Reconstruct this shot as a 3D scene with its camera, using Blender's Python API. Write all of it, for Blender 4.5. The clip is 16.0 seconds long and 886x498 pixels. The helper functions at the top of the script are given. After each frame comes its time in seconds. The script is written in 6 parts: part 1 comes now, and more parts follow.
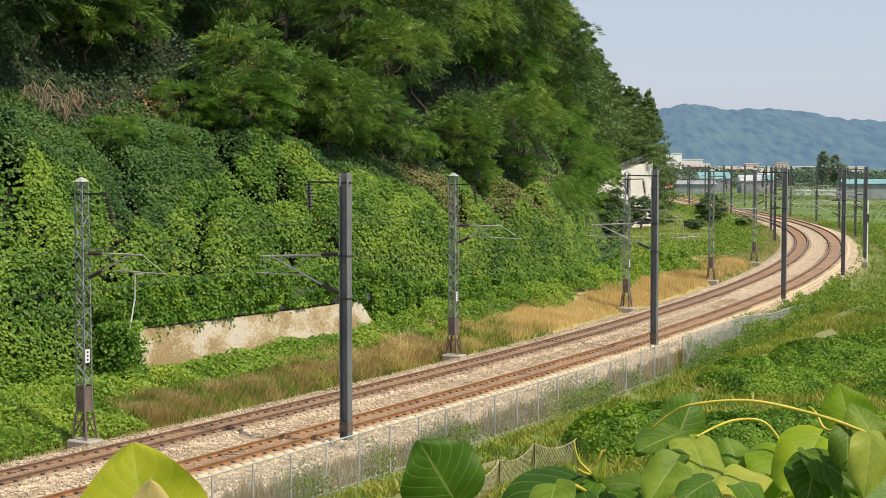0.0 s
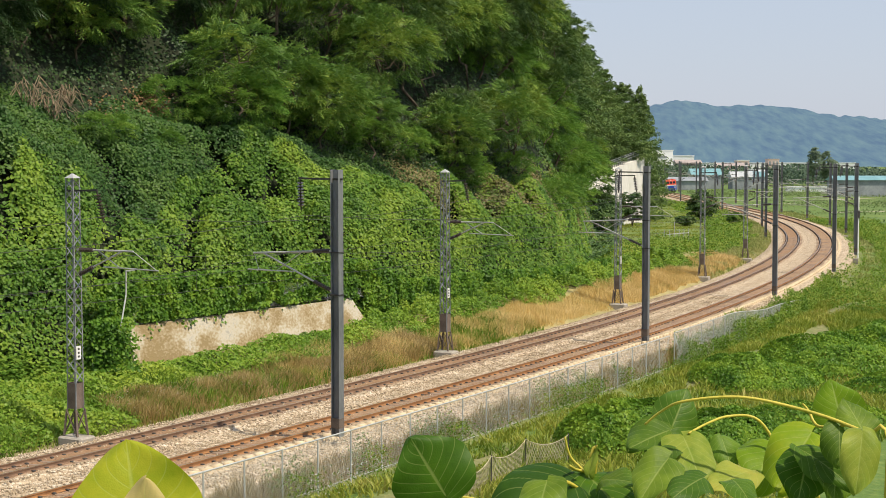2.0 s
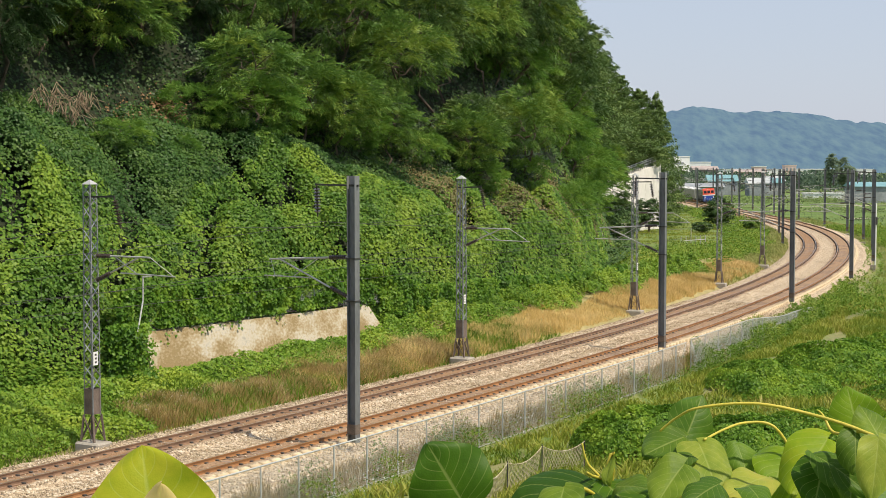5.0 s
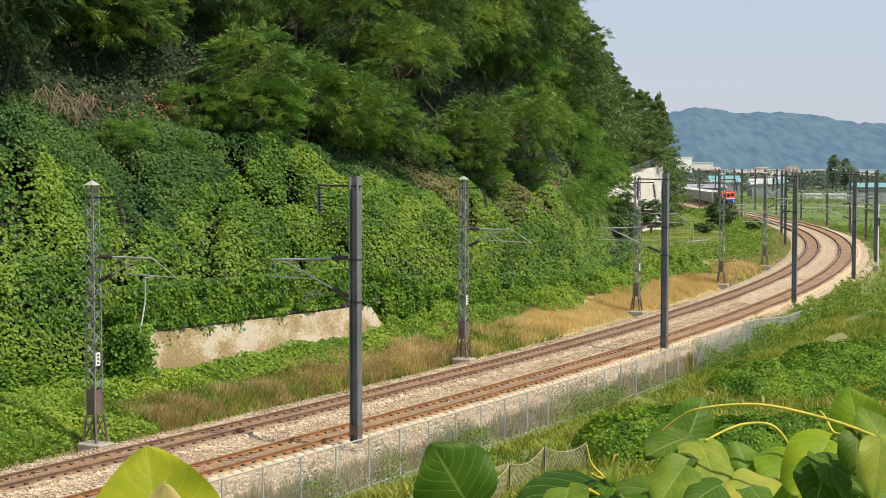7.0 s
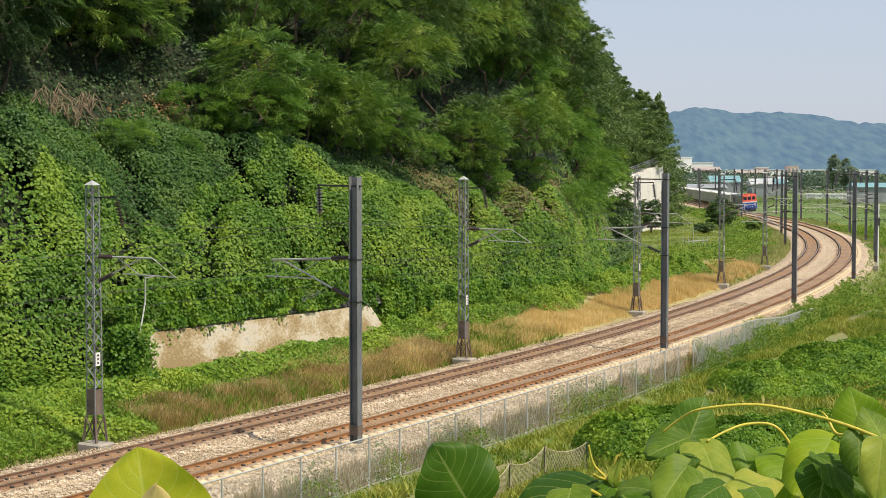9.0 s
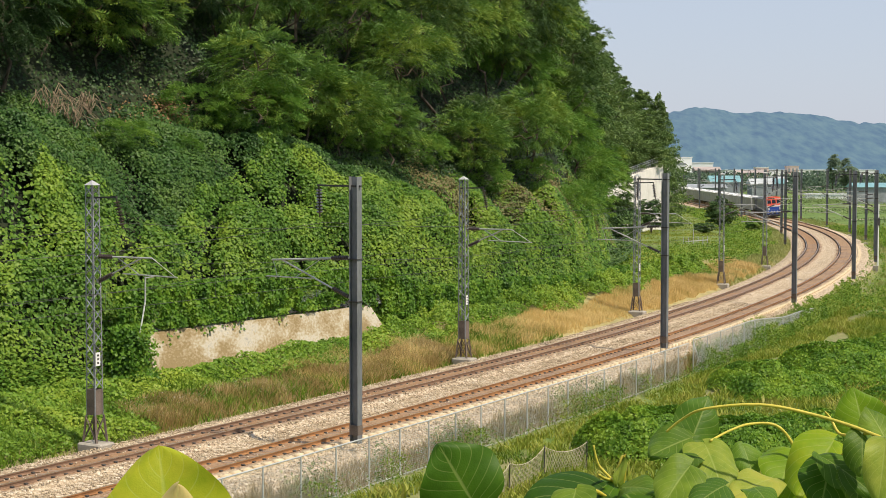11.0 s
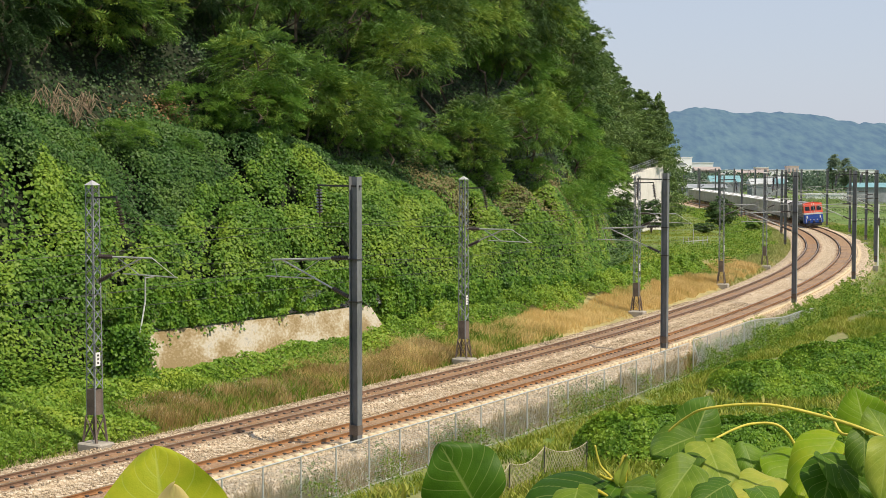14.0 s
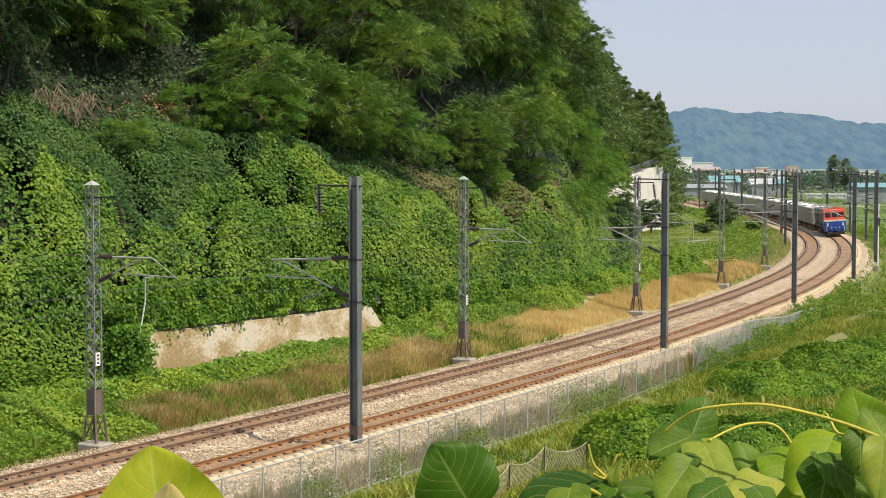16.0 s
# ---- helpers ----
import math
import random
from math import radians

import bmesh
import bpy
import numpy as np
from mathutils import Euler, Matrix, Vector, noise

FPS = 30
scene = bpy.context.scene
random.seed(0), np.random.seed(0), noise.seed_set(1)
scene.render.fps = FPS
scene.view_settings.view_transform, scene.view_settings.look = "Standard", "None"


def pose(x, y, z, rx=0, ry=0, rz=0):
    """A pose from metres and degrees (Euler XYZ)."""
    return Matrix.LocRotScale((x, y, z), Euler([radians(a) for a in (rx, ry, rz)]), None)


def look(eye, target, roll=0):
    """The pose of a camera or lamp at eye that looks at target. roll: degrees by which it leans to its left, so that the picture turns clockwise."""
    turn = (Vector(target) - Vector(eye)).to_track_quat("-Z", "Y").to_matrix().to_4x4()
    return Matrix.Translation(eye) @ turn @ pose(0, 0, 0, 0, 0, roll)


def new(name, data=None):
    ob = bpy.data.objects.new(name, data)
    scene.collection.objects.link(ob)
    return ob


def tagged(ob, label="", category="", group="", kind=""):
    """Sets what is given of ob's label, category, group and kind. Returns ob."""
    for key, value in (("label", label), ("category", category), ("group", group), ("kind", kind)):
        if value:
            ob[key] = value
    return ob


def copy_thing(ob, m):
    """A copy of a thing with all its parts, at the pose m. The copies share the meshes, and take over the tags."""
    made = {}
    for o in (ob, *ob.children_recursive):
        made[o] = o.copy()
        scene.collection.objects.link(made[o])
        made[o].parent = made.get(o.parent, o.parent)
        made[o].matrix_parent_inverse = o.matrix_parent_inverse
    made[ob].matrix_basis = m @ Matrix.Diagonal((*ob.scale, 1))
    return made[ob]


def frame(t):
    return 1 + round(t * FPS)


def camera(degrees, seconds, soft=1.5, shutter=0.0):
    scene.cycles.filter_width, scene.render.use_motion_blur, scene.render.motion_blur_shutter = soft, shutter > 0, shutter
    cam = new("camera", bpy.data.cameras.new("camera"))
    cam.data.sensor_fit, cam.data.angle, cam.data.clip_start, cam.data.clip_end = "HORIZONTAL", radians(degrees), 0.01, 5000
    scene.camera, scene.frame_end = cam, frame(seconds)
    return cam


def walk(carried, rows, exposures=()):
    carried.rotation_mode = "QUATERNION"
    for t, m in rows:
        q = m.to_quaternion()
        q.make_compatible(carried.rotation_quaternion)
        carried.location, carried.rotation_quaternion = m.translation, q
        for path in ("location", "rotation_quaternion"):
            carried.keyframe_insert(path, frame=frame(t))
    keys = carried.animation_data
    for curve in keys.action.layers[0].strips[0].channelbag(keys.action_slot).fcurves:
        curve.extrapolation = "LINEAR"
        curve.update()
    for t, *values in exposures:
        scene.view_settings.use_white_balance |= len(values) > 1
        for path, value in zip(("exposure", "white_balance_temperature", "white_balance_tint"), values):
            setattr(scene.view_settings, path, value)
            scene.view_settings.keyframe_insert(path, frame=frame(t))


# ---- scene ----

# ================= camera and its turning =================
EYE = Vector((0.0, 0.0, 10.19))
cam = camera(32.38, 16.0, soft=0.75)
PITCH = 86.913
# seconds, degrees turned to the right and downwards from the resting view
SWING = [(0, 0.376, 0.132), (0.5, 0.537, 0.191), (1, 0.668, 0.255), (1.5, 0.789, 0.293), (2, 0.696, 0.263), (2.5, 0.564, 0.216), (3, 0.441, 0.157),
         (3.5, 0.318, 0.127), (4, 0.206, 0.076), (4.5, 0.138, 0.049), (5.2, 0.064, 0.021), (6, 0.008, 0.002), (6.5, 0.000, 0.000), (8, 0.000, 0.000), (16, 0.000, 0.000)]
walk(cam, [(t, pose(*EYE, PITCH - down, 0, -right)) for t, right, down in SWING])

# ================= light =================
SUN_AZ, SUN_EL = (0.84, -0.54), 57
world = bpy.data.worlds.new("world")
scene.world = world
world.use_nodes = True
wn = world.node_tree.nodes
sky = wn.new("ShaderNodeTexSky")
sky.sky_type, sky.sun_disc = "NISHITA", False
sky.sun_elevation = radians(SUN_EL)
sky.sun_rotation = math.atan2(SUN_AZ[0], SUN_AZ[1])
sky.air_density, sky.dust_density, sky.ozone_density = 1.3, 0.7, 1.5
haze = wn.new("ShaderNodeMix")
haze.data_type = "RGBA"
haze.inputs[0].default_value = 0.7
haze.inputs[7].default_value = (5.9, 6.6, 8.3, 1)
world.node_tree.links.new(sky.outputs[0], haze.inputs[6])
world.node_tree.links.new(haze.outputs[2], wn["Background"].inputs[0])
wn["Background"].inputs[1].default_value = 0.1
sun = new("sun", bpy.data.lights.new("sun", "SUN"))
sun.data.energy, sun.data.angle, sun.data.color = 5.0, radians(1.2), (1.0, 0.895, 0.72)
sd = Vector((SUN_AZ[0], SUN_AZ[1], 0)).normalized() * math.cos(radians(SUN_EL)) + Vector((0, 0, math.sin(radians(SUN_EL))))
sun.matrix_world = look(sd * 100, (0, 0, 0))
scene.view_settings.exposure = 0.0

# ================= materials =================
def mat(name, rgb=(0.5, 0.5, 0.5), rough=0.8, metal=0.0):
    m = bpy.data.materials.new(name)
    m.use_nodes = True
    b = m.node_tree.nodes["Principled BSDF"]
    b.inputs["Base Color"].default_value = (*rgb, 1)
    b.inputs["Roughness"].default_value, b.inputs["Metallic"].default_value = rough, metal
    return m, m.node_tree.nodes, m.node_tree.links, b


def ramp(n, stops):
    r = n.new("ShaderNodeValToRGB")
    while len(r.color_ramp.elements) < len(stops):
        r.color_ramp.elements.new(0.5)
    for e, (p, c) in zip(r.color_ramp.elements, stops):
        e.position, e.color = p, (*c, 1)
    return r


def noisy(name, stops, scale=2.0, detail=6.0, rough=0.85, bump=0.3, metal=0.0, scale2=None, stretch=(1, 1, 1), spec=0.5):
    """A surface with stains at one scale, grain at another, and relief."""
    m, n, l, b = mat(name, stops[0][1], rough, metal)
    co, mp = n.new("ShaderNodeTexCoord"), n.new("ShaderNodeMapping")
    mp.inputs["Scale"].default_value = stretch
    l.new(co.outputs["Object"], mp.inputs[0])
    a, g = n.new("ShaderNodeTexNoise"), n.new("ShaderNodeTexNoise")
    a.inputs["Scale"].default_value, a.inputs["Detail"].default_value = scale, detail
    g.inputs["Scale"].default_value, g.inputs["Detail"].default_value = scale2 or scale * 9, 4
    l.new(mp.outputs[0], a.inputs["Vector"])
    l.new(mp.outputs[0], g.inputs["Vector"])
    r = ramp(n, stops)
    mx = n.new("ShaderNodeMath")
    mx.operation = "MULTIPLY_ADD"
    mx.inputs[1].default_value, mx.inputs[2].default_value = 0.5, -0.25
    l.new(g.outputs[0], mx.inputs[0])
    ad = n.new("ShaderNodeMath")
    l.new(a.outputs[0], ad.inputs[0])
    l.new(mx.outputs[0], ad.inputs[1])
    l.new(ad.outputs[0], r.inputs[0])
    l.new(r.outputs[0], b.inputs["Base Color"])
    b.inputs["Specular IOR Level"].default_value = spec
    if bump:
        bp = n.new("ShaderNodeBump")
        bp.inputs["Strength"].default_value, bp.inputs["Distance"].default_value = bump, 0.05
        l.new(g.outputs[0], bp.inputs["Height"])
        l.new(bp.outputs[0], b.inputs["Normal"])
    return m


def leafy(name, stops, rough=0.45, trans=0.36, scale=0.3, spec=0.22):
    """Leaves: each leaf has its own tone, patches differ, light passes through."""
    m, n, l, b = mat(name, stops[0][1], rough)
    g, co, no = n.new("ShaderNodeNewGeometry"), n.new("ShaderNodeTexCoord"), n.new("ShaderNodeTexNoise")
    no.inputs["Scale"].default_value = scale
    l.new(co.outputs["Object"], no.inputs["Vector"])
    ma = n.new("ShaderNodeMath")
    ma.operation = "MULTIPLY_ADD"
    ma.inputs[1].default_value = 0.32
    l.new(g.outputs["Random Per Island"], ma.inputs[0])
    mb = n.new("ShaderNodeMath")
    mb.operation = "MULTIPLY_ADD"
    mb.inputs[1].default_value, mb.inputs[2].default_value = 1.3, -0.3
    l.new(no.outputs[0], mb.inputs[0])
    l.new(mb.outputs[0], ma.inputs[2])
    r = ramp(n, stops)
    l.new(ma.outputs[0], r.inputs[0])
    l.new(r.outputs[0], b.inputs["Base Color"])
    b.inputs["Specular IOR Level"].default_value = spec
    t, mix = n.new("ShaderNodeBsdfTranslucent"), n.new("ShaderNodeMixShader")
    l.new(r.outputs[0], t.inputs[0])
    mix.inputs[0].default_value = trans
    l.new(b.outputs[0], mix.inputs[1])
    l.new(t.outputs[0], mix.inputs[2])
    l.new(mix.outputs[0], n["Material Output"].inputs[0])
    return m


M_VINE = leafy("vine_leaf", [(0.1, (0.04, 0.108, 0.016)), (0.45, (0.125, 0.245, 0.032)), (0.9, (0.3, 0.41, 0.052))])
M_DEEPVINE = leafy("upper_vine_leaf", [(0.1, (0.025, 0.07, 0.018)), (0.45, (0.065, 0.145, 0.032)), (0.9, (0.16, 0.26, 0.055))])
M_CREEPER = leafy("creeper_leaf", [(0.1, (0.07, 0.15, 0.018)), (0.45, (0.18, 0.31, 0.034)), (0.9, (0.36, 0.44, 0.055))])
M_TREE = leafy("tree_leaf", [(0.15, (0.04, 0.082, 0.028)), (0.5, (0.085, 0.155, 0.042)), (0.9, (0.2, 0.265, 0.06))], trans=0.2)
# tree leaf darkened throughout, so the shade of the wood lies in its colour
M_SHADETREE = leafy("shaded_tree_leaf", [(0.15, (0.02, 0.045, 0.015)), (0.5, (0.036, 0.074, 0.024)), (0.9, (0.08, 0.13, 0.035))], trans=0.25)
M_TREE2 = leafy("locust_leaf", [(0.1, (0.052, 0.115, 0.03)), (0.45, (0.13, 0.24, 0.044)), (0.9, (0.34, 0.41, 0.066))], trans=0.25)
M_LOCUST = leafy("locust_bush_leaf", [(0.1, (0.06, 0.145, 0.03)), (0.45, (0.14, 0.275, 0.045)), (0.9, (0.28, 0.41, 0.07))], trans=0.4)
M_PINE = leafy("conifer_needle", [(0.15, (0.07, 0.13, 0.045)), (0.5, (0.14, 0.22, 0.065)), (0.9, (0.23, 0.31, 0.09))], trans=0.25)
M_DRY = leafy("dry_grass", [(0.05, (0.34, 0.29, 0.08)), (0.35, (0.64, 0.47, 0.175)), (0.9, (0.84, 0.66, 0.32))], trans=0.3, scale=0.35)
M_WEED = leafy("green_weed", [(0.1, (0.06, 0.14, 0.014)), (0.5, (0.16, 0.27, 0.025)), (0.9, (0.36, 0.39, 0.07))], trans=0.35, scale=0.4)
M_FIELD = leafy("rough_grass", [(0.1, (0.1, 0.18, 0.02)), (0.45, (0.24, 0.3, 0.035)), (0.7, (0.38, 0.38, 0.07)), (0.95, (0.46, 0.36, 0.13))], trans=0.35, scale=0.3)
M_VERGE = leafy("verge_grass", [(0.1, (0.16, 0.22, 0.05)), (0.45, (0.3, 0.33, 0.09)), (0.9, (0.54, 0.48, 0.22))], trans=0.35, scale=0.3)
M_WITHER = leafy("withered_leaf", [(0.1, (0.1, 0.13, 0.04)), (0.5, (0.19, 0.18, 0.07)), (0.9, (0.34, 0.27, 0.13))], trans=0.25, scale=0.5)
M_BROWNWEED = leafy("brown_weed", [(0.1, (0.2, 0.2, 0.05)), (0.4, (0.36, 0.27, 0.09)), (0.7, (0.5, 0.36, 0.16)), (0.95, (0.64, 0.54, 0.3))], trans=0.3, scale=0.5)
M_FLOWER = leafy("flower_head", [(0.2, (0.4, 0.36, 0.26)), (0.8, (0.66, 0.63, 0.54))], trans=0.2)
M_TWIG = noisy("dead_twig", [(0.3, (0.2, 0.14, 0.09)), (0.7, (0.36, 0.27, 0.18))], 3)
M_BARK = noisy("bark", [(0.3, (0.06, 0.045, 0.03)), (0.7, (0.15, 0.11, 0.08))], 4, bump=0.6, stretch=(1, 1, 0.2))
M_STEEL = noisy("galvanised_steel", [(0.3, (0.2, 0.21, 0.22)), (0.7, (0.36, 0.375, 0.39))], 1.5, rough=0.6, metal=0.25, bump=0.08)
M_DARKSTEEL = noisy("dark_steel", [(0.3, (0.035, 0.033, 0.032)), (0.7, (0.08, 0.075, 0.07))], 1.5, rough=0.6, metal=0.2, bump=0.08)
M_MAST = noisy("mast_steel", [(0.3, (0.13, 0.134, 0.142)), (0.7, (0.24, 0.244, 0.252))], 1.2, rough=0.6, metal=0.2, bump=0.08, stretch=(1, 1, 0.3))
M_RUSTPLATE = noisy("weathered_plate", [(0.3, (0.1, 0.075, 0.06)), (0.7, (0.2, 0.155, 0.125))], 2, rough=0.8, bump=0.1)
M_RUST = noisy("rusty_rail", [(0.3, (0.25, 0.12, 0.048)), (0.7, (0.41, 0.21, 0.085))], 1.5, rough=0.75, bump=0.15)
M_RUST2 = noisy("brown_rail", [(0.3, (0.17, 0.1, 0.062)), (0.7, (0.3, 0.185, 0.115))], 1.5, rough=0.8, bump=0.15)
M_RAILTOP = noisy("polished_rail_head", [(0.3, (0.3, 0.26, 0.23)), (0.7, (0.42, 0.38, 0.34))], 2, rough=0.35, metal=0.8, bump=0.03)
M_CONC = noisy("concrete", [(0.25, (0.25, 0.22, 0.18)), (0.7, (0.42, 0.38, 0.32))], 1.2, rough=0.9, bump=0.3)
M_SLEEPER = noisy("dusty_sleeper", [(0.25, (0.2, 0.13, 0.085)), (0.7, (0.34, 0.24, 0.17))], 3, rough=0.9, bump=0.3)
M_SLEEPEND = noisy("pale_sleeper_end", [(0.3, (0.5, 0.38, 0.24)), (0.7, (0.74, 0.6, 0.4))], 2, rough=0.9, bump=0.2)
M_WHITE = noisy("white_plate", [(0.3, (0.7, 0.7, 0.68)), (0.7, (0.82, 0.82, 0.8))], 3, rough=0.5, bump=0)
M_TUBE = noisy("galvanised_tube", [(0.3, (0.38, 0.38, 0.37)), (0.7, (0.52, 0.52, 0.5))], 1.5, rough=0.5, metal=0.15, bump=0.03)
M_INS = noisy("porcelain", [(0.3, (0.05, 0.038, 0.034)), (0.7, (0.085, 0.065, 0.058))], 8, rough=0.3, bump=0)
M_WIRE = noisy("overhead_wire_metal", [(0.3, (0.035, 0.035, 0.034)), (0.7, (0.07, 0.068, 0.064))], 2, rough=0.7, metal=0.1, bump=0)


M_RETAIN = noisy("stained_concrete", [(0.38, (0.29, 0.21, 0.1)), (0.48, (0.4, 0.31, 0.185)), (0.55, (0.47, 0.4, 0.28)), (0.64, (0.56, 0.5, 0.4)), (0.74, (0.4, 0.37, 0.31))], 0.45, detail=10, rough=0.95, bump=0.5, scale2=6, stretch=(1, 1, 1.5))


def ballast_material():
    m, n, l, b = mat("ballast", (0.4, 0.34, 0.27), 0.95)
    co, vo, no = n.new("ShaderNodeTexCoord"), n.new("ShaderNodeTexVoronoi"), n.new("ShaderNodeTexNoise")
    vo.inputs["Scale"].default_value, no.inputs["Scale"].default_value = 11, 0.5
    vo2 = n.new("ShaderNodeTexVoronoi")
    vo2.inputs["Scale"].default_value = 6
    for x in (vo, no, vo2):
        l.new(co.outputs["Object"], x.inputs["Vector"])
    sp = n.new("ShaderNodeSeparateColor")
    l.new(vo.outputs["Color"], sp.inputs[0])
    r = ramp(n, [(0.0, (0.13, 0.095, 0.06)), (0.3, (0.4, 0.3, 0.19)), (0.7, (0.56, 0.44, 0.3)), (1.0, (0.74, 0.64, 0.5))])
    l.new(sp.outputs[0], r.inputs[0])
    at = n.new("ShaderNodeAttribute")
    at.attribute_name = "rust"
    ad = n.new("ShaderNodeMath")
    ad.operation, ad.use_clamp = "MULTIPLY_ADD", True
    ad.inputs[1].default_value = 0.35
    l.new(no.outputs[0], ad.inputs[0])
    l.new(at.outputs["Fac"], ad.inputs[2])
    sb = n.new("ShaderNodeMath")
    sb.operation, sb.use_clamp = "SUBTRACT", True
    sb.inputs[1].default_value = 0.12
    l.new(ad.outputs[0], sb.inputs[0])
    mx = n.new("ShaderNodeMix")
    mx.data_type = "RGBA"
    mx.inputs[7].default_value = (0.31, 0.17, 0.08, 1)
    l.new(sb.outputs[0], mx.inputs[0])
    l.new(r.outputs[0], mx.inputs[6])
    dust, mp = n.new("ShaderNodeAttribute"), n.new("ShaderNodeMix")
    dust.attribute_name, mp.data_type = "pale", "RGBA"
    mp.inputs[7].default_value = (0.72, 0.57, 0.37, 1)
    l.new(dust.outputs["Fac"], mp.inputs[0])
    l.new(mx.outputs[2], mp.inputs[6])
    l.new(mp.outputs[2], b.inputs["Base Color"])
    h = n.new("ShaderNodeMath")
    h.operation = "ADD"
    l.new(vo.outputs["Distance"], h.inputs[0])
    l.new(vo2.outputs["Distance"], h.inputs[1])
    bp = n.new("ShaderNodeBump")
    bp.invert = True
    bp.inputs["Strength"].default_value, bp.inputs["Distance"].default_value = 1.0, 0.06
    l.new(h.outputs[0], bp.inputs["Height"])
    l.new(bp.outputs[0], b.inputs["Normal"])
    return m


M_BALLAST = ballast_material()


def ground_material():
    """Soil and short grass; the attributes say where it is dry, bare, mown or coloured as shade."""
    m, n, l, b = mat("ground", (0.1, 0.14, 0.03), 0.95)
    co, n1, n2 = n.new("ShaderNodeTexCoord"), n.new("ShaderNodeTexNoise"), n.new("ShaderNodeTexNoise")
    n1.inputs["Scale"].default_value, n1.inputs["Detail"].default_value = 0.12, 8
    n2.inputs["Scale"].default_value, n2.inputs["Detail"].default_value = 2.5, 6
    for x in (n1, n2):
        l.new(co.outputs["Object"], x.inputs["Vector"])
    mm = n.new("ShaderNodeMix")
    mm.inputs[0].default_value = 0.5
    l.new(n1.outputs[0], mm.inputs[2])
    l.new(n2.outputs[0], mm.inputs[3])
    base = ramp(n, [(0.3, (0.05, 0.1, 0.015)), (0.5, (0.1, 0.17, 0.025)), (0.7, (0.2, 0.24, 0.05))])
    soil = ramp(n, [(0.3, (0.2, 0.13, 0.07)), (0.7, (0.4, 0.29, 0.18))])
    lawn = ramp(n, [(0.35, (0.085, 0.145, 0.03)), (0.65, (0.19, 0.24, 0.055))])
    # near-black green puts the shade beneath vines and trees into the soil colour
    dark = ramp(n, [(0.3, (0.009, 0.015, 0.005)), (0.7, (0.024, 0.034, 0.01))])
    for r in (base, soil, lawn, dark):
        l.new(mm.outputs[0], r.inputs[0])
    out = base.outputs[0]
    tan = ramp(n, [(0.3, (0.26, 0.23, 0.08)), (0.7, (0.46, 0.38, 0.17))])
    l.new(mm.outputs[0], tan.inputs[0])
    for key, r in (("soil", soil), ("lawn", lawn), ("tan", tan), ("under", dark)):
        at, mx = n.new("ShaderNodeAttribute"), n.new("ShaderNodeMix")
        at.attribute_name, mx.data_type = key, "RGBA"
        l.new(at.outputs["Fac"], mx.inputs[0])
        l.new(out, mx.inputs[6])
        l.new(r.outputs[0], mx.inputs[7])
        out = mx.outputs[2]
    l.new(out, b.inputs["Base Color"])
    bp = n.new("ShaderNodeBump")
    bp.inputs["Strength"].default_value, bp.inputs["Distance"].default_value = 0.6, 0.2
    l.new(n2.outputs[0], bp.inputs["Height"])
    l.new(bp.outputs[0], b.inputs["Normal"])
    return m


M_GROUND = ground_material()

# ================= the line of the railway =================
# distance s along the outer track, n metres to its hill side, z over the low rail
SPACING, CANT = 4.14, 0.11
_s = np.arange(-120.0, 1000.0, 1.0)
_k = np.clip((_s - 5.33) / 40, 0, 1) * np.clip((292.97 - _s) / 60, 0, 1) * -0.00199
_h = 0.5304 + np.cumsum(_k)
_x, _y = np.cumsum(np.sin(_h)), np.cumsum(np.cos(_h))
_x += -15.875 - _x[119]
_y += 38.108 - _y[119]


def heading(s):
    return float(np.interp(s, _s, _h))


def on(s, n=0.0, z=0.0):
    h = heading(s)
    return Vector((float(np.interp(s, _s, _x)) - n * math.cos(h), float(np.interp(s, _s, _y)) + n * math.sin(h), z))


def on_array(s, n):
    h = np.interp(s, _s, _h)
    return np.interp(s, _s, _x) - n * np.cos(h), np.interp(s, _s, _y) + n * np.sin(h)


def frame_at(s, n=0.0, z=0.0):
    """A pose whose y runs along the track and x to the side away from the hill."""
    return Matrix.Translation(on(s, n, z)) @ Matrix.Rotation(-heading(s), 4, "Z")


def track_coords(x, y):
    """s and n of many places."""
    px, py, ph, ps = _x[::4], _y[::4], _h[::4], _s[::4]
    s, n = np.empty(len(x)), np.empty(len(x))
    for a in range(0, len(x), 4000):
        dx, dy = x[a:a + 4000, None] - px, y[a:a + 4000, None] - py
        i = np.argmin(dx * dx + dy * dy, 1)
        j = np.arange(len(i))
        ddx, ddy, h = dx[j, i], dy[j, i], ph[i]
        s[a:a + 4000] = ps[i] + ddx * np.sin(h) + ddy * np.cos(h)
        n[a:a + 4000] = -ddx * np.cos(h) + ddy * np.sin(h)
    return s, n


def hash2(ix, iy, k):
    v = np.sin(ix * 127.1 + iy * 311.7 + k * 74.7) * 43758.5453
    return v - np.floor(v)


def vnoise(x, y, scale, k=0):
    x, y = x / scale, y / scale
    ix, iy = np.floor(x), np.floor(y)
    u, v = x - ix, y - iy
    u, v = u * u * (3 - 2 * u), v * v * (3 - 2 * v)
    return (hash2(ix, iy, k) * (1 - u) + hash2(ix + 1, iy, k) * u) * (1 - v) + (hash2(ix, iy + 1, k) * (1 - u) + hash2(ix + 1, iy + 1, k) * u) * v


def ss(a, b, x):
    t = np.clip((x - a) / (b - a), 0, 1)
    return t * t * (3 - 2 * t)


WALL_S0, WALL_S1 = 26.4, 46.2


def toe(s):
    return np.clip(13.0 + 0.2 * (np.asarray(s) - 83), 13.0, 31.0)


FAR_WALL_A, FAR_WALL_B = (36.0, 250.0), (22.0, 222.0)


